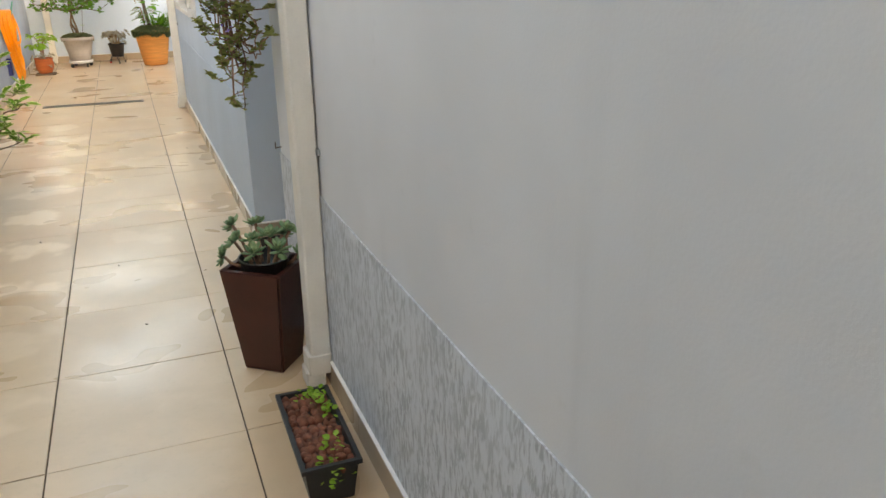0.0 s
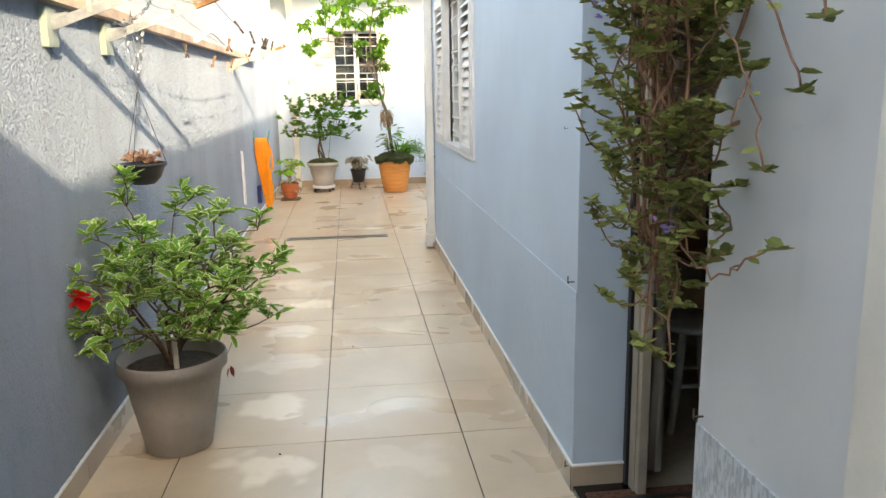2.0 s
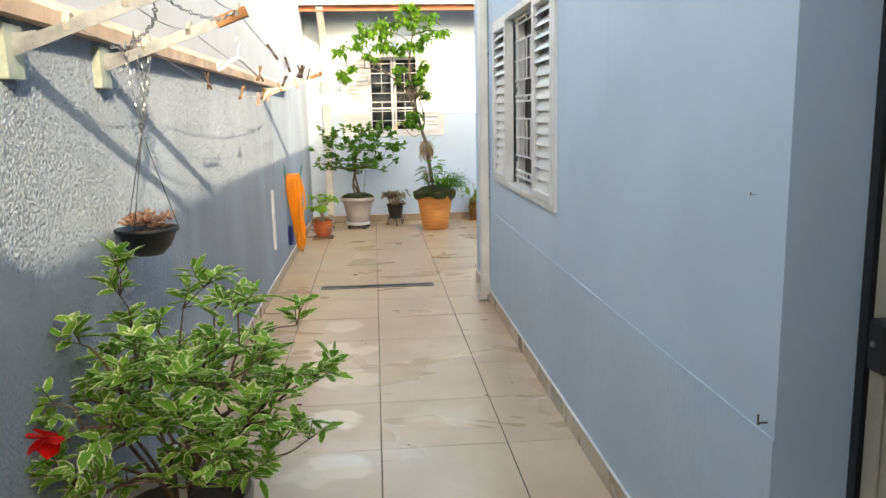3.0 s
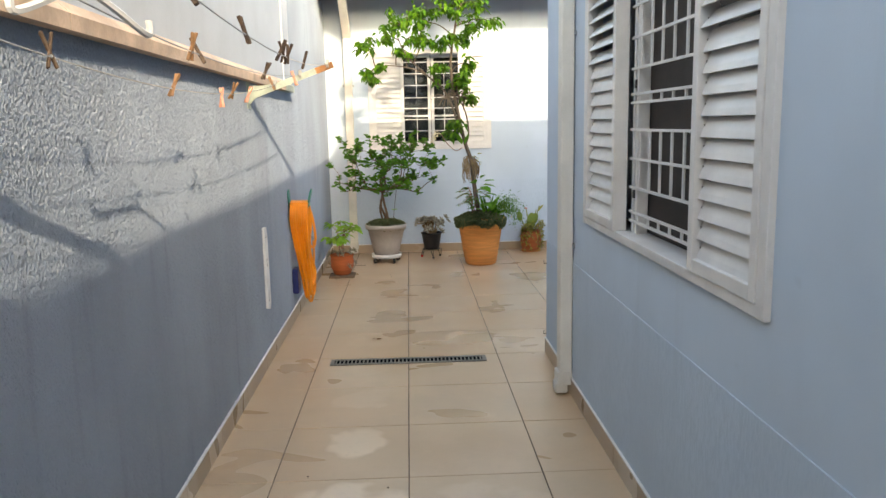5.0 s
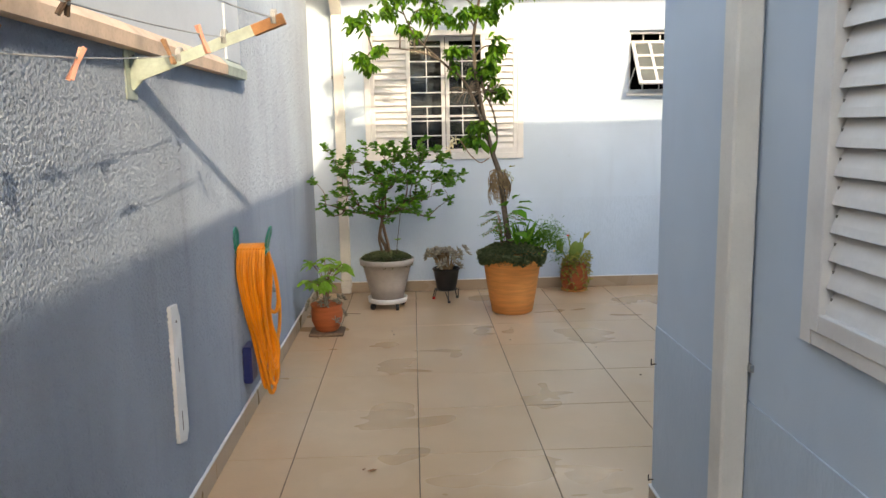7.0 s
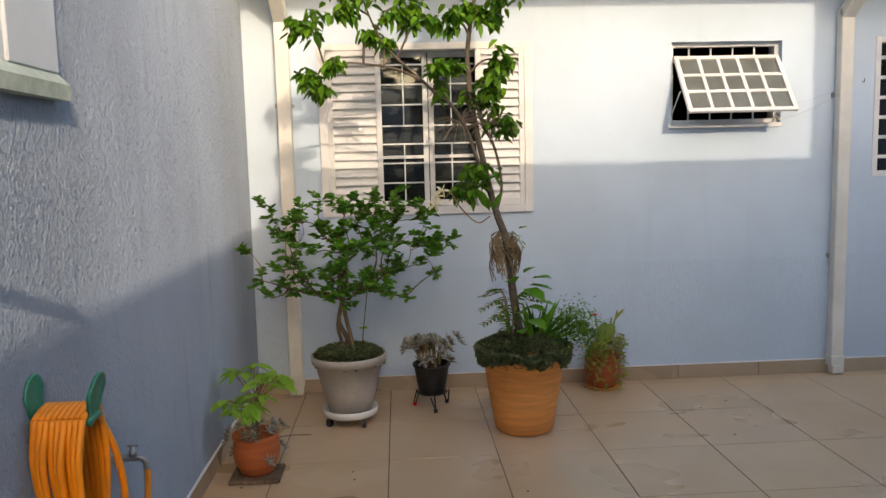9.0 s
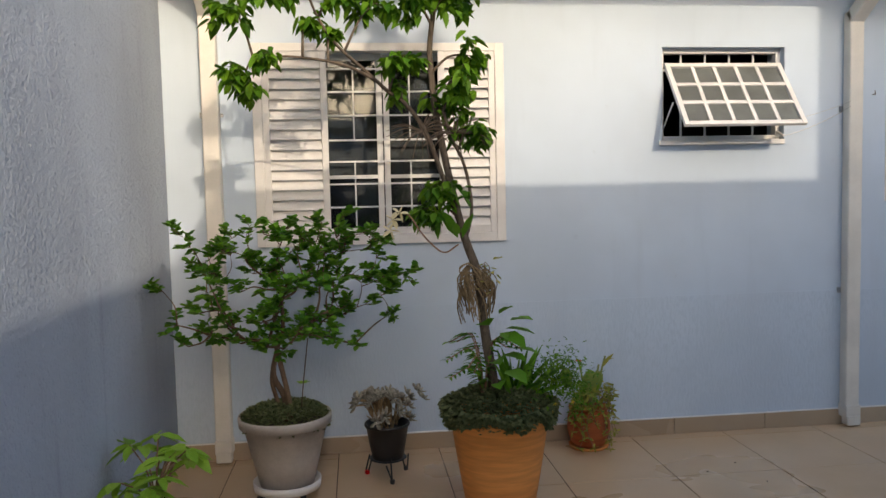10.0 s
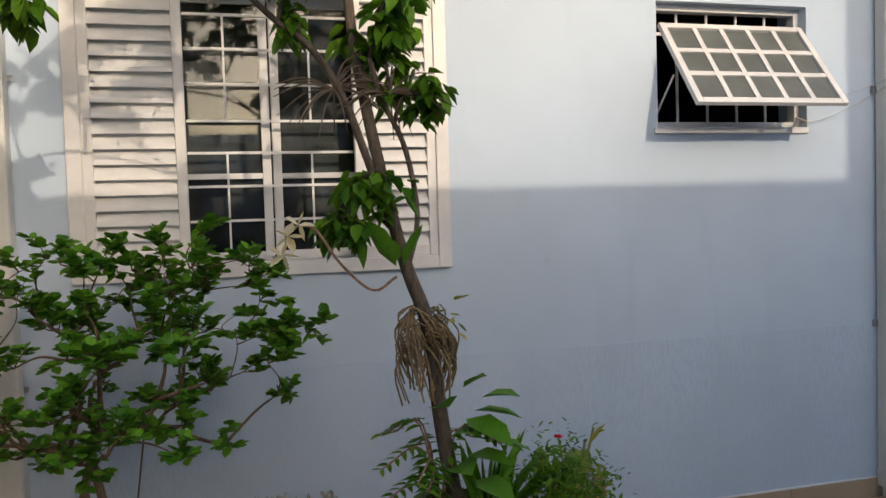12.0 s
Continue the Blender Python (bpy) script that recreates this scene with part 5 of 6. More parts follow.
for pts in (((0.02, -0.02, -0.95), (0.08, -0.02, -0.82), (0.16, -0.03, -0.62), (0.15, -0.04, -0.5), (0.08, -0.03, -0.42)), ((0.05, 0, -0.95), (0.1, 0.0, -0.85), (0.19, -0.02, -0.8), (0.2, -0.02, -0.72)), ((0.1, -0.02, -0.3), (0.19, -0.04, -0.42), (0.1, -0.05, -0.52), (0.02, -0.04, -0.45))):
    tube(wood, smooth_line(pts, 6), 0.0045, 6)
# long curling shoots that reach along the wall
for tip, high in (((0.10, -0.355, -0.655), -0.35), ((0.10, -0.30, -0.76), -0.5), ((0.09, -0.23, -0.87), -0.62), ((0.10, -0.27, -0.99), -1.08), ((0.06, -0.2, -0.55), -0.4), ((0.10, -0.17, -0.72), -0.9), ((0.05, -0.18, -0.93), -1.05), ((0.0, -0.15, -0.3), -0.2), ((0.1, -0.2, -0.4), -0.25)):
    tip = Vector(tip)
    line = smooth_line([(0.03, -0.05, high + 0.05), (0.07, tip.y * 0.45, high - 0.03 if high > tip.z else high), (0.08, tip.y * 0.8, (high + tip.z) / 2), tip], 5)
    line = [q + Vector((rng.gauss(0, 0.004), rng.gauss(0, 0.006), rng.gauss(0, 0.006))) for q in line]
    tube(wood, line, 0.0021, 6)
    for q in line[-1:] * 9 + line[8:-1:3]:
        c = rng.uniform(0, 6.283)
        spots.append((q, Vector((math.cos(c), math.sin(c), rng.uniform(-0.2, 0.9))), rng.uniform(0.02, 0.036)))
part("stem", wood, stem_red, trail, "tangled reddish-brown stems", True)
tagged(leaves("crown", spots, leaf_trail, trail, "small scalloped olive-green leaves", 0.8, 0.12, 0.1), kind="stuff")
sp = []
for c in ((0.06, -0.08, -0.42), (-0.02, -0.1, -1.0), (-0.13, -0.04, -0.62)):
    sp = []
    for i in range(10):
        sp.append((Vector(c) + Vector((rng.gauss(0, 0.008), rng.gauss(0, 0.008), rng.uniform(-0.02, 0.02))), Vector((rng.gauss(0, 1), rng.gauss(0, 1), 0.4)), 0.018))
    leaves("flower", sp, petal_violet, trail, "small violet flower", 0.6)

# small clay pot beside the boundary wall
p1 = thing("potted_seedling", "small terracotta pot with lime-green leaves and grey succulents on a saucer", "potted plant", (-1.085, 12.07, 0.0))
part("saucer", boxes((-0.13, 0.13, -0.12, 0.1, 0.0, 0.022), bevel=0.005), bark_brown, p1, "brown wooden base")
part("pot", lathe([(0.07, 0.022), (0.085, 0.03), (0.115, 0.10), (0.122, 0.16), (0.112, 0.205), (0.12, 0.215), (0.122, 0.232), (0.112, 0.234), (0.1, 0.2), (0.001, 0.19)], 34), clay_red, p1, "glazed reddish clay pot", True)
rng = random.Random(17)
sp = []
for k in range(17):
    a = rng.uniform(0, 6.283)
    r = 0.14 * math.sqrt(rng.random())
    z = 0.235 + 0.05 * rng.random() - (0.13 * rng.random() if r > 0.1 else 0)
    sp.append(((r * math.cos(a) * 1.05, r * math.sin(a), z), (math.cos(a) * r * 7, math.sin(a) * r * 7, 0.7), 0.05, 11))
rosettes(rng, sp, leaf_ghost, p1, "pale grey succulent rosette")
bm, sp = bmesh.new(), []
for k in range(19):
    a, h = rng.uniform(0, 6.283), rng.uniform(0.10, 0.34)
    tip = Vector((0.14 * math.cos(a), 0.14 * math.sin(a), 0.22 + h))
    tube(bm, smooth_line([(0.01 * math.cos(a), 0.01 * math.sin(a), 0.2), (0.04 * math.cos(a), 0.04 * math.sin(a), 0.24 + h * 0.6), tip], 3), 0.003, 5)
    for j in range(6):
        b = rng.uniform(0, 6.283)
        sp.append((tip, Vector((math.cos(b), math.sin(b), rng.uniform(-0.4, 0.4))), rng.uniform(0.07, 0.12)))
part("stem", bm, stem_red, p1)
leaves("leaf_tuft", sp, leaf_lime, p1, "tuft of lime-green compound leaves", 0.5, 0.12, 0.35)

# grey pot on a wheeled base with a small shrub
p2 = thing("potted_shrub", "spreading dark-green shrub in a beige pot on a white wheeled base", "potted plant", (-0.645, 12.86, 0.0))
part("caddy", lathe([(0.15, 0.055), (0.168, 0.06), (0.172, 0.10), (0.165, 0.102), (0.16, 0.075), (0.001, 0.07)], 36), white_gloss, p2, "white round plant caddy", True)
for k in range(4):
    a = 0.6 + k * math.pi / 2
    bm = lathe([(0.001, -0.014), (0.024, -0.014), (0.028, -0.008), (0.028, 0.008), (0.024, 0.014), (0.001, 0.014)], 16)
    turned(bm, pose(0.152 * math.cos(a), 0.152 * math.sin(a), 0.028, 90, 0, 30 * k))
    part("wheel", bm, black_rubber, p2, "black caster wheel", True)
round_pot(p2, 0.135, 0.235, 0.37, pot_beige, 0.055, 0.014, 0.072)
rng = random.Random(41)
tagged(leaves("ground_cover", [(p + Vector((0, 0, 0.0)), d, s) for p, d, s in mound(rng, 4000, 0.2, 0.44, 0.05, 0.02)], leaf_cover, p2, "creeping small-leaved cover", 0.7), kind="stuff")
wood, tips = [], []
trunk = [(smooth_line([(0.01, 0, 0.40), (0.0, 0.01, 0.52), (-0.05, 0.0, 0.64), (-0.025, 0.0, 0.78)], 4), [0.019 - 0.0006 * i for i in range(13)]),
         (smooth_line([(0.03, 0.01, 0.40), (0.02, -0.02, 0.54), (-0.01, 0.02, 0.66), (-0.03, 0.0, 0.78)], 4), [0.013] * 13),
         (smooth_line([(-0.01, 0.02, 0.40), (-0.045, 0.03, 0.52), (-0.06, 0.01, 0.62), (-0.03, 0.01, 0.76)], 4), [0.011] * 13)]
open_below = lambda p: p.z > 0.82
spots = clump_centres(rng, 110, (0.025, 0.0, 1.09), (0.52, 0.46, 0.35), 0.078, open_below)
spots += [Vector(q) for q in ((-0.56, -0.05, 1.09), (-0.42, -0.06, 1.30), (-0.46, -0.08, 1.36), (-0.44, -0.1, 0.82), (0.53, -0.08, 1.12), (0.62, -0.1, 1.14), (0.36, -0.12, 0.80), (0.22, -0.05, 1.40), (0.04, 0.0, 1.38), (0.52, -0.05, 0.92), (-0.50, -0.05, 0.92), (-0.28, -0.06, 0.85), (-0.36, 0.0, 0.88), (0.24, -0.08, 0.86))]
crown_wood(rng, trunk[0][0][-3:], spots, 0.013, wood, 0.02)
for c in spots:
    for i in range(3):
        grow(rng, c, (c.x + rng.gauss(0, 0.5), c.y + rng.gauss(0, 0.5), 0.25 + rng.gauss(0, 0.35)), 0.075, 0.002, 0, wood, tips)
part("trunk", wood_mesh(trunk, 9), bark_brown, p2, "twisted brown trunk of several strands", True)
part("branch_work", wood_mesh(wood, 5), bark_brown, p2, "", True)
tagged(leaves("crown", twig_leaves(rng, tips, 12, 0.041), leaf_shrub, p2, "open crown of small glossy leaves", 0.82, 0.15, 0.1), kind="stuff")
bm = tube(bmesh.new(), smooth_line([(0.08, -0.05, 0.41), (0.10, -0.05, 0.6), (0.13, -0.05, 0.83)], 4), 0.0028, 5)
part("stake", bm, pin_dark, p2, "thin dark stem")
leaves("sprig", [(Vector((0.10, -0.05, 0.6)), Vector((math.cos(i), math.sin(i), 0.5)), 0.04) for i in range(5)], leaf_lime, p2, "", 0.6)

# black pot on a wire stand
p3 = thing("succulent_on_stand", "grey ghost succulent spilling from a black pot on a wire stand", "potted plant", (-0.122, 13.08, 0.0))
part("pot", lathe(pot_profile(0.085, 0.125, 0.2, rim=0.02, lip=0.006), 32, (0, 0, 0.10)), black_rubber, p3, "black plastic pot", True)
for k in range(3):
    a = -1.45 + k * 2.094
    c, s = math.cos(a), math.sin(a)
    part("leg", tube(bmesh.new(), smooth_line([(0.08 * c, 0.08 * s, 0.15), (0.12 * c, 0.12 * s, 0.012), (0.135 * c, 0.135 * s, 0.008), (0.12 * c + 0.03 * s, 0.12 * s - 0.03 * c, 0.1)], 4), 0.0045, 6), black_rubber, p3)
    part("foot", lathe([(0.012, 0), (0.014, 0.02), (0.001, 0.022)], 10, (0.125 * c, 0.125 * s, 0)), petal_red if k == 2 else black_rubber, p3)
part("ring", lathe([(0.095, 0.10), (0.103, 0.104), (0.095, 0.108)], 24), black_rubber, p3)
rng = random.Random(55)
sp, bm = [], bmesh.new()
for k in range(34):
    a, f = rng.uniform(0, 6.283), rng.random()
    r = 0.06 + 0.13 * f
    z = 0.40 + 0.06 * rng.random() - 0.17 * f * f * rng.random()
    c = Vector((r * math.cos(a) - 0.03 * f, r * math.sin(a) * 0.8, z))
    tube(bm, [(0.05 * math.cos(a), 0.05 * math.sin(a), 0.28), c * 0.7 + Vector((0, 0, 0.12)), c], 0.005, 5)
    sp.append((c, (math.cos(a) * f * 1.4, math.sin(a) * f * 1.4, 0.6), 0.066, 12))
sp += [((0.17, -0.02, 0.47), (0.6, -0.2, 1), 0.06, 13), ((0.2, 0.0, 0.42), (0.8, 0, 1), 0.05, 12)]
part("stem", bm, root_dry, p3)
rosettes(rng, sp, leaf_ghost, p3, "dusty grey-pink rosette")

# large clay pot with the tree, its creepers and orchids
p4 = thing("potted_tree", "slim leaning tree with creepers and an orchid in terracotta pot", "potted tree", (0.412, 12.61, 0.0))
part("pot", lathe([(0.155, 0.0), (0.172, 0.012), (0.205, 0.2), (0.236, 0.40), (0.244, 0.405), (0.252, 0.47), (0.247, 0.482), (0.232, 0.48), (0.225, 0.42), (0.001, 0.41)], 44), clay_pale, p4, "pale orange terracotta pot", True)
rng = random.Random(61)
cover = mound(rng, 7000, 0.248, 0.495, 0.09, 0.022)
for k in range(3600):
    a = rng.uniform(0, 6.283)
    low = 0.445 + 0.06 * noise.noise(Vector((2.2 * math.cos(a), 2.2 * math.sin(a), 0.4)))
    z = rng.uniform(low, 0.52)
    r = 0.256 + 0.012 * math.sin((z - low) * 24) + rng.gauss(0, 0.006)
    cover.append((Vector((r * math.cos(a), r * math.sin(a), z)), Vector((math.cos(a) + rng.gauss(0, 0.5), math.sin(a) + rng.gauss(0, 0.5), rng.uniform(-0.7, 0.5))), rng.uniform(0.018, 0.03)))
tagged(leaves("ground_cover", cover, leaf_cover, p4, "dense creeping dark-green cover", 0.75), kind="stuff")
main = smooth_line([(-0.02, 0, 0.45), (-0.026, 0, 0.60), (-0.06, 0, 0.84), (-0.092, 0, 1.13), (-0.14, 0, 1.28), (-0.172, 0, 1.39), (-0.23, 0, 1.65), (-0.279, 0.0, 1.92), (-0.297, 0, 2.10), (-0.30, 0, 2.24), (-0.265, 0, 2.47), (-0.22, 0, 2.72)], 5)
right = smooth_line([(-0.15, 0.0, 1.30), (-0.12, -0.03, 1.46), (-0.15, -0.03, 1.66), (-0.21, -0.02, 1.80), (-0.245, -0.02, 1.92)], 4)
left = smooth_line([(-0.165, 0.0, 1.36), (-0.25, -0.02, 1.60), (-0.33, -0.03, 1.82), (-0.42, -0.04, 1.95), (-0.50, -0.04, 2.01), (-0.60, -0.05, 2.10), (-0.73, -0.05, 2.22), (-0.80, -0.05, 2.32), (-0.85, -0.05, 2.43), (-0.90, -0.05, 2.58)], 4)
second = smooth_line([(-0.56, -0.05, 2.065), (-0.70, -0.06, 2.13), (-0.85, -0.06, 2.16), (-1.0, -0.06, 2.17), (-1.10, -0.06, 2.13)], 4)
part("trunk", wood_mesh([(main, [0.027 - 0.017 * i / (len(main) - 1) for i in range(len(main))])], 9), bark_grey, p4, "grey-brown leaning trunk", True)
limbs = [(right, [0.008] * len(right)), (left, [0.0125 - 0.008 * i / (len(left) - 1) for i in range(len(left))]), (second, [0.008 - 0.004 * i / (len(second) - 1) for i in range(len(second))])]
wood, tips = [], []
spine = main + left + right + second
CLUMPS = ((-0.74, 2.10, 0.11, 6), (-0.66, 2.17, 0.06, 2), (-0.78, 2.40, 0.12, 6), (-0.60, 2.44, 0.09, 4), (-0.47, 2.32, 0.06, 3), (-0.36, 2.27, 0.04, 2), (-0.315, 2.47, 0.08, 4), (-0.145, 2.43, 0.10, 5), (0.03, 2.42, 0.10, 5), (0.2, 2.45, 0.10, 5),
          (-0.02, 2.165, 0.09, 5), (-0.04, 2.03, 0.06, 3), (0.27, 2.19, 0.09, 5), (0.19, 1.96, 0.10, 6), (0.29, 1.84, 0.07, 4), (0.22, 2.08, 0.06, 3), (0.17, 1.60, 0.09, 5), (0.12, 1.45, 0.07, 4),
          (-0.13, 2.62, 0.15, 7), (0.28, 2.82, 0.15, 7), (-0.50, 2.62, 0.14, 6), (0.46, 2.62, 0.12, 5), (0.17, 2.92, 0.12, 5), (-0.30, 2.68, 0.13, 6), (0.05, 2.76, 0.14, 6), (0.30, 2.60, 0.10, 4))
for x, z, size, count in CLUMPS:
    low = z < 2.5
    c = Vector((x - 0.412, rng.gauss(-0.03, 0.06), z))
    root = min(spine, key=lambda q: (q - c - Vector((0, 0, -0.08))).length)
    limbs.append((smooth_line([root, (root + c) / 2 + Vector((0, 0, 0.03)), c], 3), [0.007, 0.0065, 0.006, 0.0055, 0.005, 0.0045, 0.004]))
    for i in range(max(2, count - 1) if low and x < 0.1 else count):
        d = Vector((rng.gauss(0, 1), rng.gauss(0, 0.8), rng.gauss(0.0 if low else 0.15, 0.6)))
        grow(rng, c, d, size * (0.95 if not low else 0.62 if x < 0.1 else 0.85), 0.0026, 1, wood, tips, 3, 0.9, -0.25)
part("branch_work", wood_mesh(limbs + wood, 6), bark_grey, p4, "", True)
hang = []
for pts in tips:
    for i in range(5):
        q = pts[rng.randrange(1, len(pts))] + Vector((rng.gauss(0, 0.012), rng.gauss(0, 0.012), rng.gauss(0, 0.012)))
        hang.append((q, Vector((rng.gauss(0, 0.75), rng.gauss(0, 0.75), rng.uniform(-1.0, 0.25))), rng.uniform(0.042, 0.07)))
tagged(leaves("crown", hang, leaf_tree, p4, "drooping glossy bright-green leaves", 0.66, 0.2, 0.5), kind="stuff")
bm = bmesh.new()
for k in range(120):
    a, z = rng.uniform(0, 6.283), rng.uniform(1.08, 1.2)
    c = Vector((-0.10, 0, z)) + 0.045 * Vector((math.cos(a), math.sin(a), 0))
    b = a + rng.uniform(0.4, 2.0)
    q = Vector((-0.095, 0, z - rng.uniform(0.06, 0.2))) + rng.uniform(0.04, 0.085) * Vector((math.cos(b), math.sin(b), 0))
    tube(bm, smooth_line([c, (c + q) / 2 + 0.04 * Vector((math.cos(b), math.sin(b), 0.3)), q], 3), 0.0028, 4)
part("root_ball", bm, root_dry, p4, "tangle of dry hanging roots")
sp, bm = [], bmesh.new()
for cx, cz in ((-0.35, 1.83), (-0.19, 1.82)):
    for k in range(26):
        a = rng.uniform(0, 6.283)
        q = Vector((cx, -0.03, cz))
        e = q + Vector((math.cos(a) * 0.17, rng.gauss(0, 0.07), math.sin(a) * 0.11 - 0.02))
        tube(bm, smooth_line([q, (q + e) / 2 + Vector((0, 0, 0.025)), e], 3), [0.0035, 0.003, 0.003, 0.0025, 0.0025, 0.002, 0.001], 4)
part("air_plant", bm, plain("dusky_air_plant", (0.12, 0.085, 0.06), 0.7), p4, "spiky dusky air plants")
sp = []
for k in range(16):
    sp.append((Vector((-0.07, -0.05, 1.14)) + Vector((rng.gauss(0, 0.03), rng.gauss(0, 0.02), rng.gauss(0, 0.04))), Vector((rng.uniform(0.2, 1), rng.gauss(0, 0.6), rng.gauss(0.2, 0.5))), 0.035))
tagged(leaves("sprig", sp, leaf_yellow, p4, "yellow-green sprigs", 0.6), kind="stuff")
orchid = [(Vector((-0.19, -0.04, 1.32)), Vector((-0.45, -0.3, 0.85)), 0.2), (Vector((-0.17, -0.04, 1.32)), Vector((0.25, -0.4, 0.8)), 0.17), (Vector((-0.2, -0.05, 1.33)), Vector((-0.1, -0.7, 0.6)), 0.14)]
leaves("orchid_leaf", orchid, leaf_shrub, p4, "broad glossy orchid leaves", 0.34, 0.12, 0.15)
stem = smooth_line([(-0.19, -0.04, 1.29), (-0.27, -0.10, 1.26), (-0.36, -0.12, 1.34), (-0.42, -0.12, 1.43), (-0.46, -0.12, 1.45)], 5)
part("orchid_stem", tube(bmesh.new(), stem, 0.004, 6), stem_red, p4, "dark arching flower stem")
sp = []
for c in ((-0.47, -0.13, 1.45), (-0.50, -0.13, 1.42), (-0.515, -0.13, 1.37)):
    for k in range(5):
        a = k * 1.2566
        sp.append((Vector(c), Vector((math.cos(a), -0.35, math.sin(a))), 0.046))
leaves("orchid_flower", sp, petal_cream, p4, "cream orchid flowers", 0.85, 0.1, 0.1)
sp = []
for at, d, s in (((0.0, -0.06, 0.75), (0.6, -0.6, 0.35), 0.16), ((-0.02, -0.05, 0.82), (0.2, -0.7, 0.5), 0.15), ((0.03, -0.05, 0.88), (0.8, -0.3, 0.25), 0.15), ((-0.05, -0.06, 0.9), (-0.4, -0.5, 0.5), 0.13), ((0.06, -0.04, 0.78), (0.9, -0.4, 0.3), 0.14), ((-0.08, -0.06, 0.62), (-0.5, -0.6, 0.5), 0.12), ((-0.02, -0.1, 0.63), (-0.1, -0.9, 0.4), 0.12), ((0.0, -0.04, 0.95), (0.4, -0.3, 0.6), 0.12)):
    sp.append((Vector(at), Vector(d), s))
for s in sp + [(Vector((0.02, -0.08, 0.68)), Vector((0.5, -0.8, 0.2)), 0.15), (Vector((-0.04, -0.06, 0.72)), Vector((0.1, -0.9, 0.6)), 0.16), (Vector((0.05, -0.06, 0.92)), Vector((0.7, -0.5, 0.5)), 0.14), (Vector((0.0, -0.06, 0.86)), Vector((0.5, -0.7, 0.1)), 0.17)]:
    leaves("creeper_leaf", [s], leaf_shrub, p4, "large dark heart-shaped creeper leaf", 0.72, 0.1, 0.45)
for k in range(9):
    a = rng.uniform(2.2, 4.6) if k % 2 else rng.uniform(0, 6.283)
    h = rng.uniform(0.16, 0.34)
    arc = smooth_line([(-0.08, -0.03, 0.52), (-0.08 + 0.06 * math.cos(a), -0.03 + 0.06 * math.sin(a), 0.52 + h), (-0.08 + 0.2 * math.cos(a), -0.03 + 0.16 * math.sin(a), 0.50 + h * 0.95)], 6)
    sp = []
    for i, q in enumerate(arc[3:]):
        for s in (-1, 1):
            sp.append((q, Vector((math.cos(a) * 0.5 - s * math.sin(a), math.sin(a) * 0.5 + s * math.cos(a), 0.2)), 0.065 * (1 - 0.04 * i)))
    tagged(leaves("frond", sp, leaf_tree, p4, "bright arching frond", 0.34, 0.1, 0.4), kind="stuff")
    part("frond_stem", tube(bmesh.new(), arc, 0.003, 5), stem_red, p4)
sp = []
for k in range(26):
    a = rng.uniform(-0.6, 1.2)
    sp.append((Vector((0.08 + rng.gauss(0, 0.02), rng.gauss(0, 0.03), 0.50)), Vector((math.sin(a), rng.gauss(-0.1, 0.25), math.cos(a) * 1.1)), rng.uniform(0.2, 0.36)))
leaves("blade", sp, leaf_shrub, p4, "upright strap-like blades", 0.12, 0.2, 0.12)
sp = []
for k in range(1100):
    f = rng.random()
    sp.append((Vector((0.20 + 0.20 * f + rng.gauss(0, 0.05), -0.05 + rng.gauss(0, 0.07), 0.62 + 0.09 * math.sin(3 * f) - 0.20 * f * rng.random() + rng.gauss(0, 0.05))), Vector((rng.gauss(0.3, 0.8), rng.gauss(0, 0.8), rng.gauss(0.2, 0.6))), rng.uniform(0.018, 0.034)))
tagged(leaves("feathery_creeper", sp, leaf_tree, p4, "feathery green creeper spilling over the rim", 0.4), kind="stuff")
sp = []
for c in ((0.24, -0.16, 0.53), (0.33, -0.14, 0.53), (0.22, -0.18, 0.50)):
    for k in range(5):
        sp.append((Vector(c), Vector((math.cos(k * 1.2566), -0.4, math.sin(k * 1.2566))), 0.012))
tagged(leaves("small_flower", sp, plain("yellow_petal", (0.75, 0.5, 0.05), 0.6), p4, "tiny yellow flowers", 0.9), kind="stuff")

# small clay pot with yellowing creeper
p5 = thing("potted_cactus", "small red clay pot with a paddle cactus and yellowing trailing plant", "potted plant", (1.095, 13.36, 0.0))
part("saucer", lathe([(0.1, 0.0), (0.115, 0.004), (0.12, 0.018), (0.112, 0.018), (0.1, 0.01), (0.001, 0.01)], 30), clay_pale, p5, "clay saucer", True)
part("pot", lathe([(0.08, 0.012), (0.105, 0.03), (0.128, 0.11), (0.125, 0.18), (0.112, 0.225), (0.118, 0.235), (0.118, 0.25), (0.106, 0.25), (0.098, 0.22), (0.001, 0.21)], 34), clay_red, p5, "round reddish clay pot", True)
rng = random.Random(71)
for (x, z, w, h, lean) in ((0.0, 0.36, 0.055, 0.11, 0.1), (0.03, 0.38, 0.045, 0.09, 0.45), (-0.14, 0.43, 0.035, 0.06, -0.2)):
    bm = bmesh.new()
    bmesh.ops.create_uvsphere(bm, u_segments=14, v_segments=10, radius=1.0)
    turned(bm, Matrix.Translation((x, -0.02, z)) @ Matrix.Rotation(lean, 4, "Y") @ Matrix.Diagonal((w, 0.014, h, 1)))
    part("paddle", bm, foliage("cactus_green", (0.16, 0.22, 0.05), (0.2, 0.26, 0.06), translucent=0.05), p5, "yellow-green cactus paddle", True)
bm = bmesh.new()
for x, z in ((-0.12, 0.4), (0.06, 0.5), (0.1, 0.55), (-0.06, 0.52)):
    tube(bm, smooth_line([(0.0, 0, 0.24), (x * 0.6, -0.02, z * 0.75), (x, -0.02, z)], 4), 0.006, 6)
part("stalk", bm, foliage("stalk_green", (0.2, 0.24, 0.08), (0.26, 0.28, 0.1), translucent=0.05), p5)
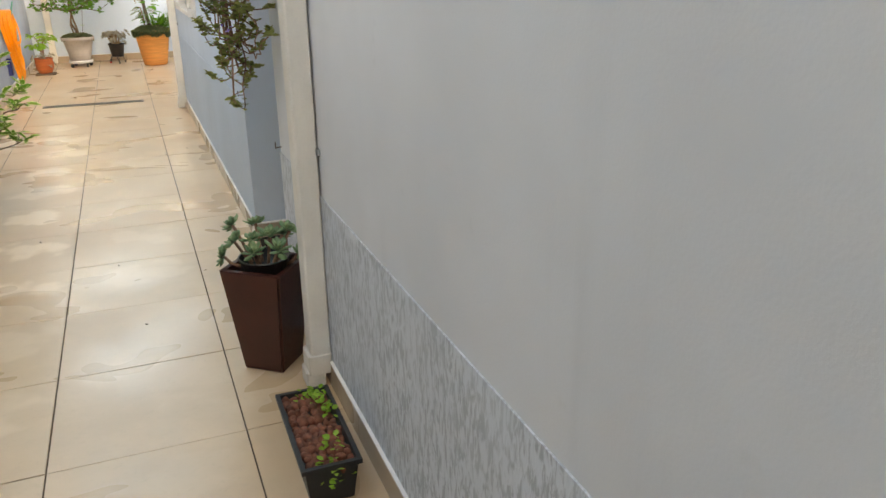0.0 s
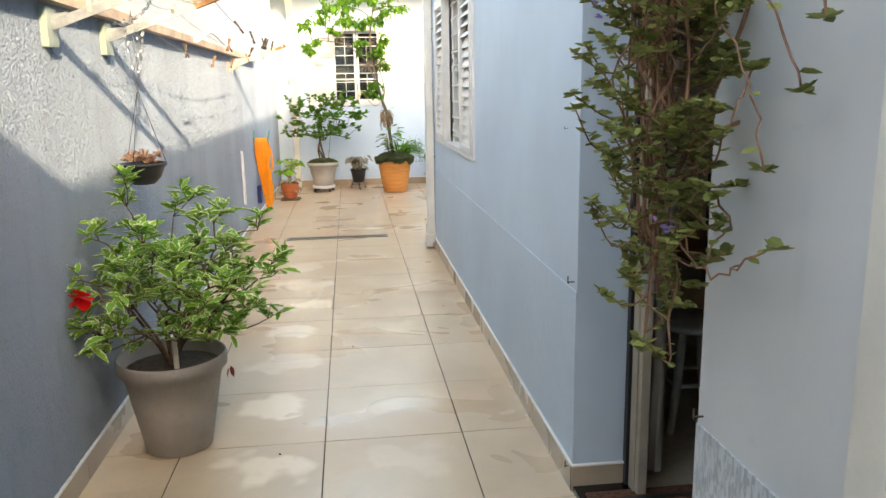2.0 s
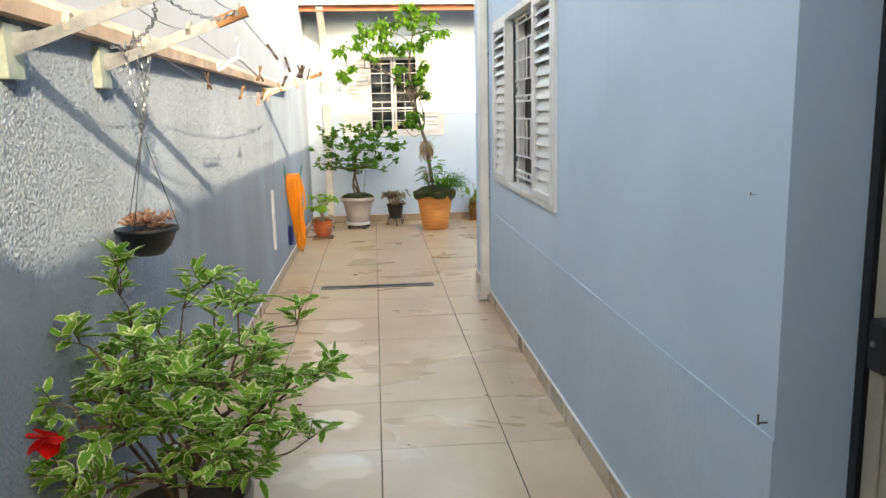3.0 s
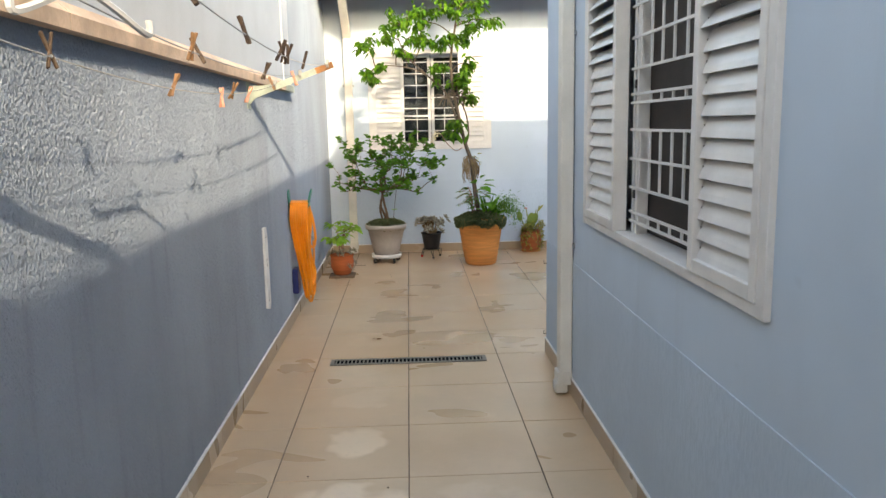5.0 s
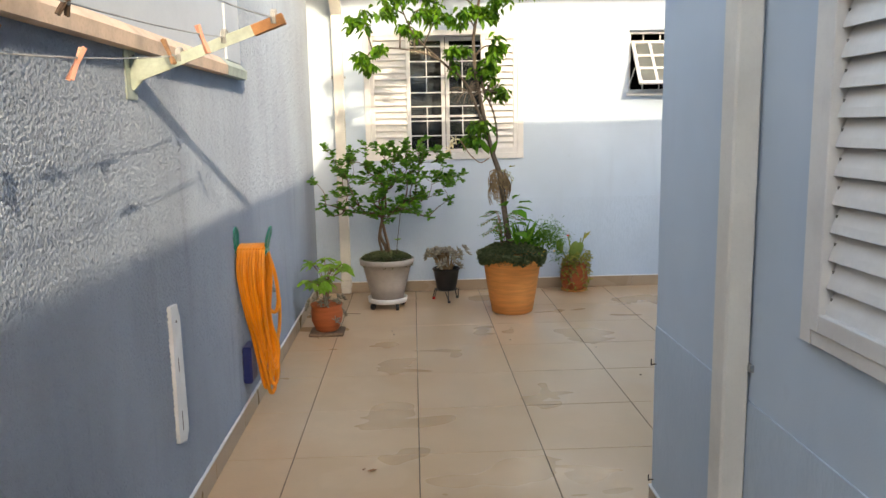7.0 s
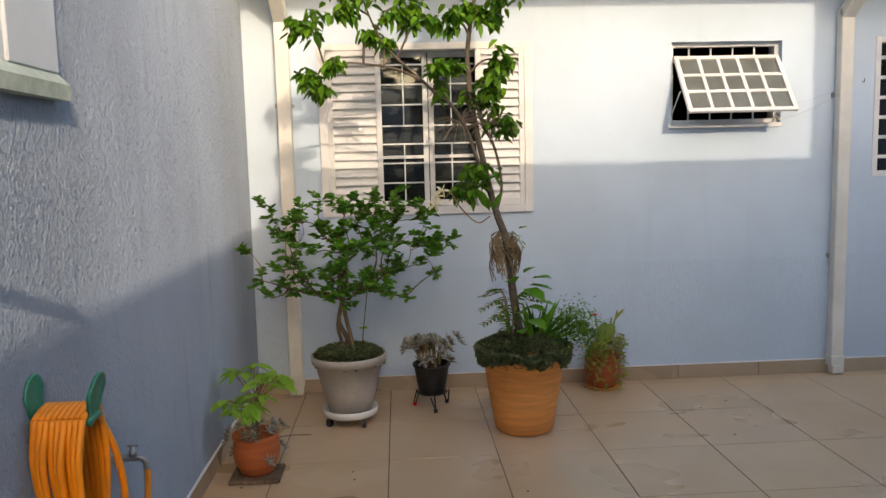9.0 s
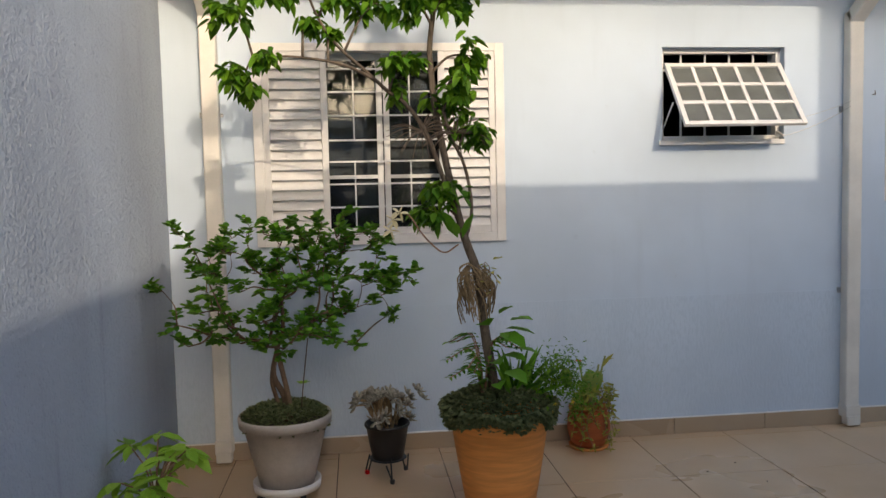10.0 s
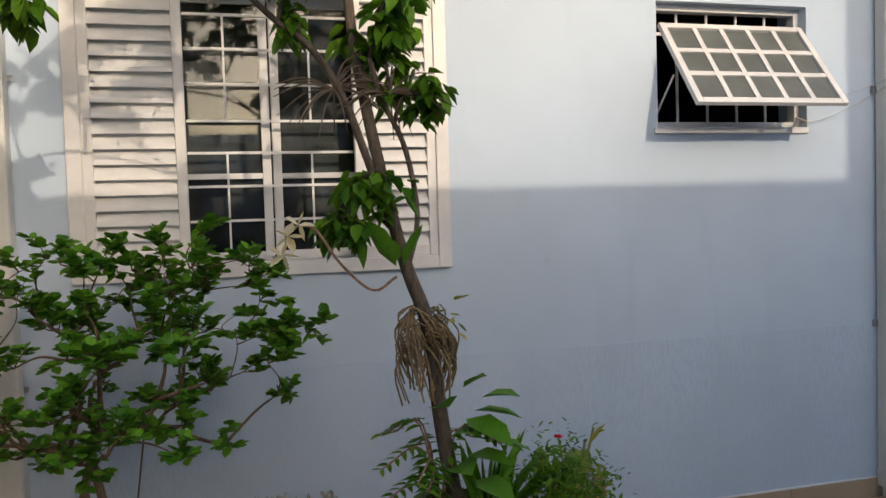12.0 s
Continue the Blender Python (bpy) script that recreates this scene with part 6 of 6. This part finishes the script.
leaves("dry_flower", [(Vector((-0.06, -0.02, 0.52)), Vector((math.cos(k), math.sin(k), 0.6)), 0.03) for k in range(6)], petal_red, p5, "dried dark red flower", 0.6)
leaves("tip_leaf", [(Vector((0.07, -0.02, 0.47)), Vector((0.5, -0.1, 0.8)), 0.15), (Vector((0.1, -0.02, 0.52)), Vector((0.8, -0.1, 0.4)), 0.06)], leaf_yellow, p5, "slim pale leaf", 0.2)
sp, bm = [], bmesh.new()
for k in range(26):
    a = rng.uniform(-2.8, 0.9)
    pts = [Vector((0.05 * math.cos(a), 0.05 * math.sin(a), 0.25)), Vector((0.13 * math.cos(a), 0.13 * math.sin(a), 0.28 + 0.06 * rng.random()))]
    for i in range(rng.randint(1, 5)):
        pts.append(pts[-1] + Vector((0.012 * math.cos(a) + rng.gauss(0, 0.012), 0.012 * math.sin(a) + rng.gauss(0, 0.006), -0.05)))
    tube(bm, pts, 0.002, 4)
    for q in pts[1:]:
        for j in range(5):
            sp.append((q, Vector((rng.gauss(0, 1), rng.gauss(-0.3, 1), rng.gauss(0.2, 0.6))), rng.uniform(0.022, 0.04)))
for k in range(160):
    a = rng.uniform(0, 6.283)
    sp.append((Vector((0.1 * math.cos(a) + 0.05, 0.1 * math.sin(a), 0.27 + 0.1 * rng.random())), Vector((rng.gauss(0, 1), rng.gauss(0, 1), rng.uniform(0, 1))), rng.uniform(0.025, 0.045)))
part("runner", bm, stem_red, p5)
leaves("trailing_leaves", sp, leaf_yellow, p5, "yellow-green trailing leaves", 0.55)

# ---- drain grate ----
drain = thing("floor_drain", "slotted stainless-steel linear drain let into the tiles", "drain", (-0.40, 9.095, 0.0))
# black plate paints the shade inside the slots; no recess is cut
part("channel", boxes((-0.50, 0.50, -0.045, 0.045, -0.012, 0.0035)), deep_shade, drain, "black plate painting the shade of the channel below the slots")
part("rim", boxes((-0.515, 0.515, -0.058, -0.043, -0.01, 0.008), (-0.515, 0.515, 0.043, 0.058, -0.01, 0.008), (-0.515, -0.49, -0.043, 0.043, -0.01, 0.008), (0.49, 0.515, -0.043, 0.043, -0.01, 0.008), (-0.49, 0.49, -0.043, -0.036, 0.005, 0.0075), (-0.49, 0.49, 0.036, 0.043, 0.005, 0.0075)), steel_grate, drain)
slat = part("slat", boxes((-0.0046, 0.0046, -0.036, 0.036, 0.0036, 0.0078)), steel_grate, drain)
slat.location = (-0.4775, 0, 0)
for k in range(1, 38):
    o = new("slat", slat.data)
    o.parent = drain
    o.location = (-0.4775 + 0.0258 * k, 0, 0)

# ---- small fixtures on the walls ----
def wall_hook(at, turn, label="small bent rusty hook in the wall"):
    ob = thing("wall_hook", label, "hook", at, turn, "wall hooks")
    part("wire", tube(bmesh.new(), smooth_line([(0, 0, 0), (0, -0.02, 0.0), (0, -0.024, -0.004), (0.0, -0.024, 0.022)], 3), 0.0025, 5), pin_dark, ob)
    return ob


wall_hook((XR, 3.875, 0.80), -90)
wall_hook((XR, 3.99, 1.34), -90).scale = (1, 0.5, 0.3)
wall_hook((XR, 2.845, 0.74), -90)
wall_hook((XR, 3.87, 0.085), -90)
wall_hook((XR, YC - 0.02, 0.62), -90, "white gate-hinge hook at the wall corner")
wall_hook((XR, YC - 0.02, 0.14), -90, "gate-hinge hook at the wall corner")
wall_hook((3.0, YE, 2.1), 0)
leaf_dry = thing("fallen_leaf", "small dry brown leaf lying on the tiles", "leaf", (-0.64, 9.62, 0.0))
leaves("blade", [(Vector((0, 0, 0.008)), Vector((1, 0.3, 0)), 0.05), (Vector((-0.02, 0.01, 0.006)), Vector((0.4, 1, 0)), 0.03)], rust, leaf_dry, "", 0.5, 0.2, 0.0)
rng = random.Random(91)
crumb_me = None
for k in range(26):
    x, y = rng.choice([(rng.uniform(-1.2, 0.4), rng.uniform(1.5, 9.0)), (rng.uniform(-1.2, 2.2), rng.uniform(9.5, 13.0))])
    if crumb_me is None:
        bm = bmesh.new()
        bmesh.ops.create_icosphere(bm, subdivisions=1, radius=0.006)
        turned(bm, Matrix.Diagonal((1.3, 0.7, 0.5, 1)))
        o = finish("crumb", bm, pin_dark)
        crumb_me = o.data
    else:
        o = new("crumb", crumb_me)
    tagged(o, "tiny dark crumb of plant litter on the tiles", "crumb", "crumbs on the tiles")
    o.matrix_basis = pose(x, y, 0.003, 0, 0, rng.uniform(0, 360))
wire = thing("thin_wire", "thin slack wire across the end wall", "wire", (0, 0, 0))
part("strand", tube(bmesh.new(), sag((2.30, YE - 0.02, 1.83), (2.8, YE - 0.08, 2.02), 0.03, 8), 0.0015, 4), cord, wire)
part("strand", tube(bmesh.new(), sag((2.3, YE - 0.2, 1.92), (2.8, YE - 0.08, 2.05), 0.01, 8), 0.0012, 4), cord, wire)
loose = thing("dry_twig", "thin dry twig lying on the tiles", "twig", (-0.95, 12.62, 0.0))
part("stem", tube(bmesh.new(), smooth_line([(-0.12, 0.0, 0.004), (-0.03, 0.02, 0.006), (0.08, 0.015, 0.004)], 3), 0.002, 4), pin_dark, loose)

# ---- floor, baseboards (many pieces, last) ----
floor = structure("floor", boxes((XL, XR, -6.0, YC, -0.1, -0.003), (XL, 6.0, YC, YE, -0.1, -0.003)), grout, "beige porcelain-tiled floor with dark grout lines")
shared = {}


def slab_piece(name, parent, w, d, h, mat, at, bevel=0.0015):
    key = (name, round(w, 3), round(d, 3), round(h, 3))
    if key not in shared:
        bm = bmesh.new()
        box(bm, -w / 2, w / 2, -d / 2, d / 2, 0, h, bevel)
        ob = finish(name, bm, mat, parent)
        shared[key] = ob.data
    else:
        ob = new(name, shared[key])
        ob.parent = parent
    ob.location = at
    return ob


rng = random.Random(2)
GAP = 0.005
cols = [XL] + [-1.0 + 0.6 * k for k in range(13)]
for j in range(-22, 11):
    y0 = 8.0 + 0.6 * (j - 1)
    y1 = min(y0 + 0.6, YE)
    for x0, x1 in zip(cols, cols[1:]):
        if x0 >= XR - 0.02 and y0 < YC - 0.1:
            continue
        if y0 < YC - 0.1 and y1 <= YC + 0.1:
            x1 = min(x1, XR)
        x1 = min(x1, 6.0)
        if x1 - x0 < 0.03 or y1 - y0 < 0.03:
            continue
        t = slab_piece("tile", floor, x1 - x0 - GAP, y1 - y0 - 0.0035, 0.008, tile_floor, ((x0 + x1) / 2, (y0 + y1) / 2, -0.008), 0.0012)
        t.rotation_euler = (rng.gauss(0, 0.0012), rng.gauss(0, 0.0012), 0)
        t.location.z += rng.gauss(0, 0.0003)
slab_piece("tile", floor, XR - 0.2 - GAP, 0.0 + YC - 8.6 - GAP, 0.008, tile_floor, ((0.2 + XR) / 2, (8.6 + YC) / 2, -0.009))

H = 0.10
for name, axis, fixed, a, b, sign in (("baseboard_boundary", "y", XL, -6.0, YE, 1), ("baseboard_near", "y", XR, -6.0, DOOR[0], -1), ("baseboard_house", "y", XR, DOOR[1], YC + 0.012, -1), ("baseboard_end", "x", YE, XL + 0.013, 6.0, -1), ("baseboard_back", "x", YC, XR, 6.0, 1), ("baseboard_jamb", "x", DOOR[1], XR - 0.012, XR + 0.19, -1)):
    if axis == "y":
        base = structure(name, boxes((fixed, fixed + sign * 0.006, a, b, 0.0, H - 0.002)), grout, "beige tile baseboard")
    else:
        base = structure(name, boxes((a, b, fixed, fixed + sign * 0.006, 0.0, H - 0.002)), grout, "beige tile baseboard")
    lip = (fixed, fixed + sign * 0.015, a, b, H + 0.0005, H + 0.007) if axis == "y" else (a, b, fixed, fixed + sign * 0.015, H + 0.0005, H + 0.007)
    part("caulk", boxes(lip), white_matt, base, "thin white caulk line")
    s = a
    while s < b - 0.02:
        e = min(s + 0.6, b)
        if axis == "y":
            slab_piece("base_tile", base, 0.012, e - s - 0.003, H, tile_base, (fixed + sign * 0.0065, (s + e) / 2, 0.0), 0.002)
        else:
            slab_piece("base_tile", base, e - s - 0.003, 0.012, H, tile_base, ((s + e) / 2, fixed + sign * 0.0065, 0.0), 0.002)
        s = e
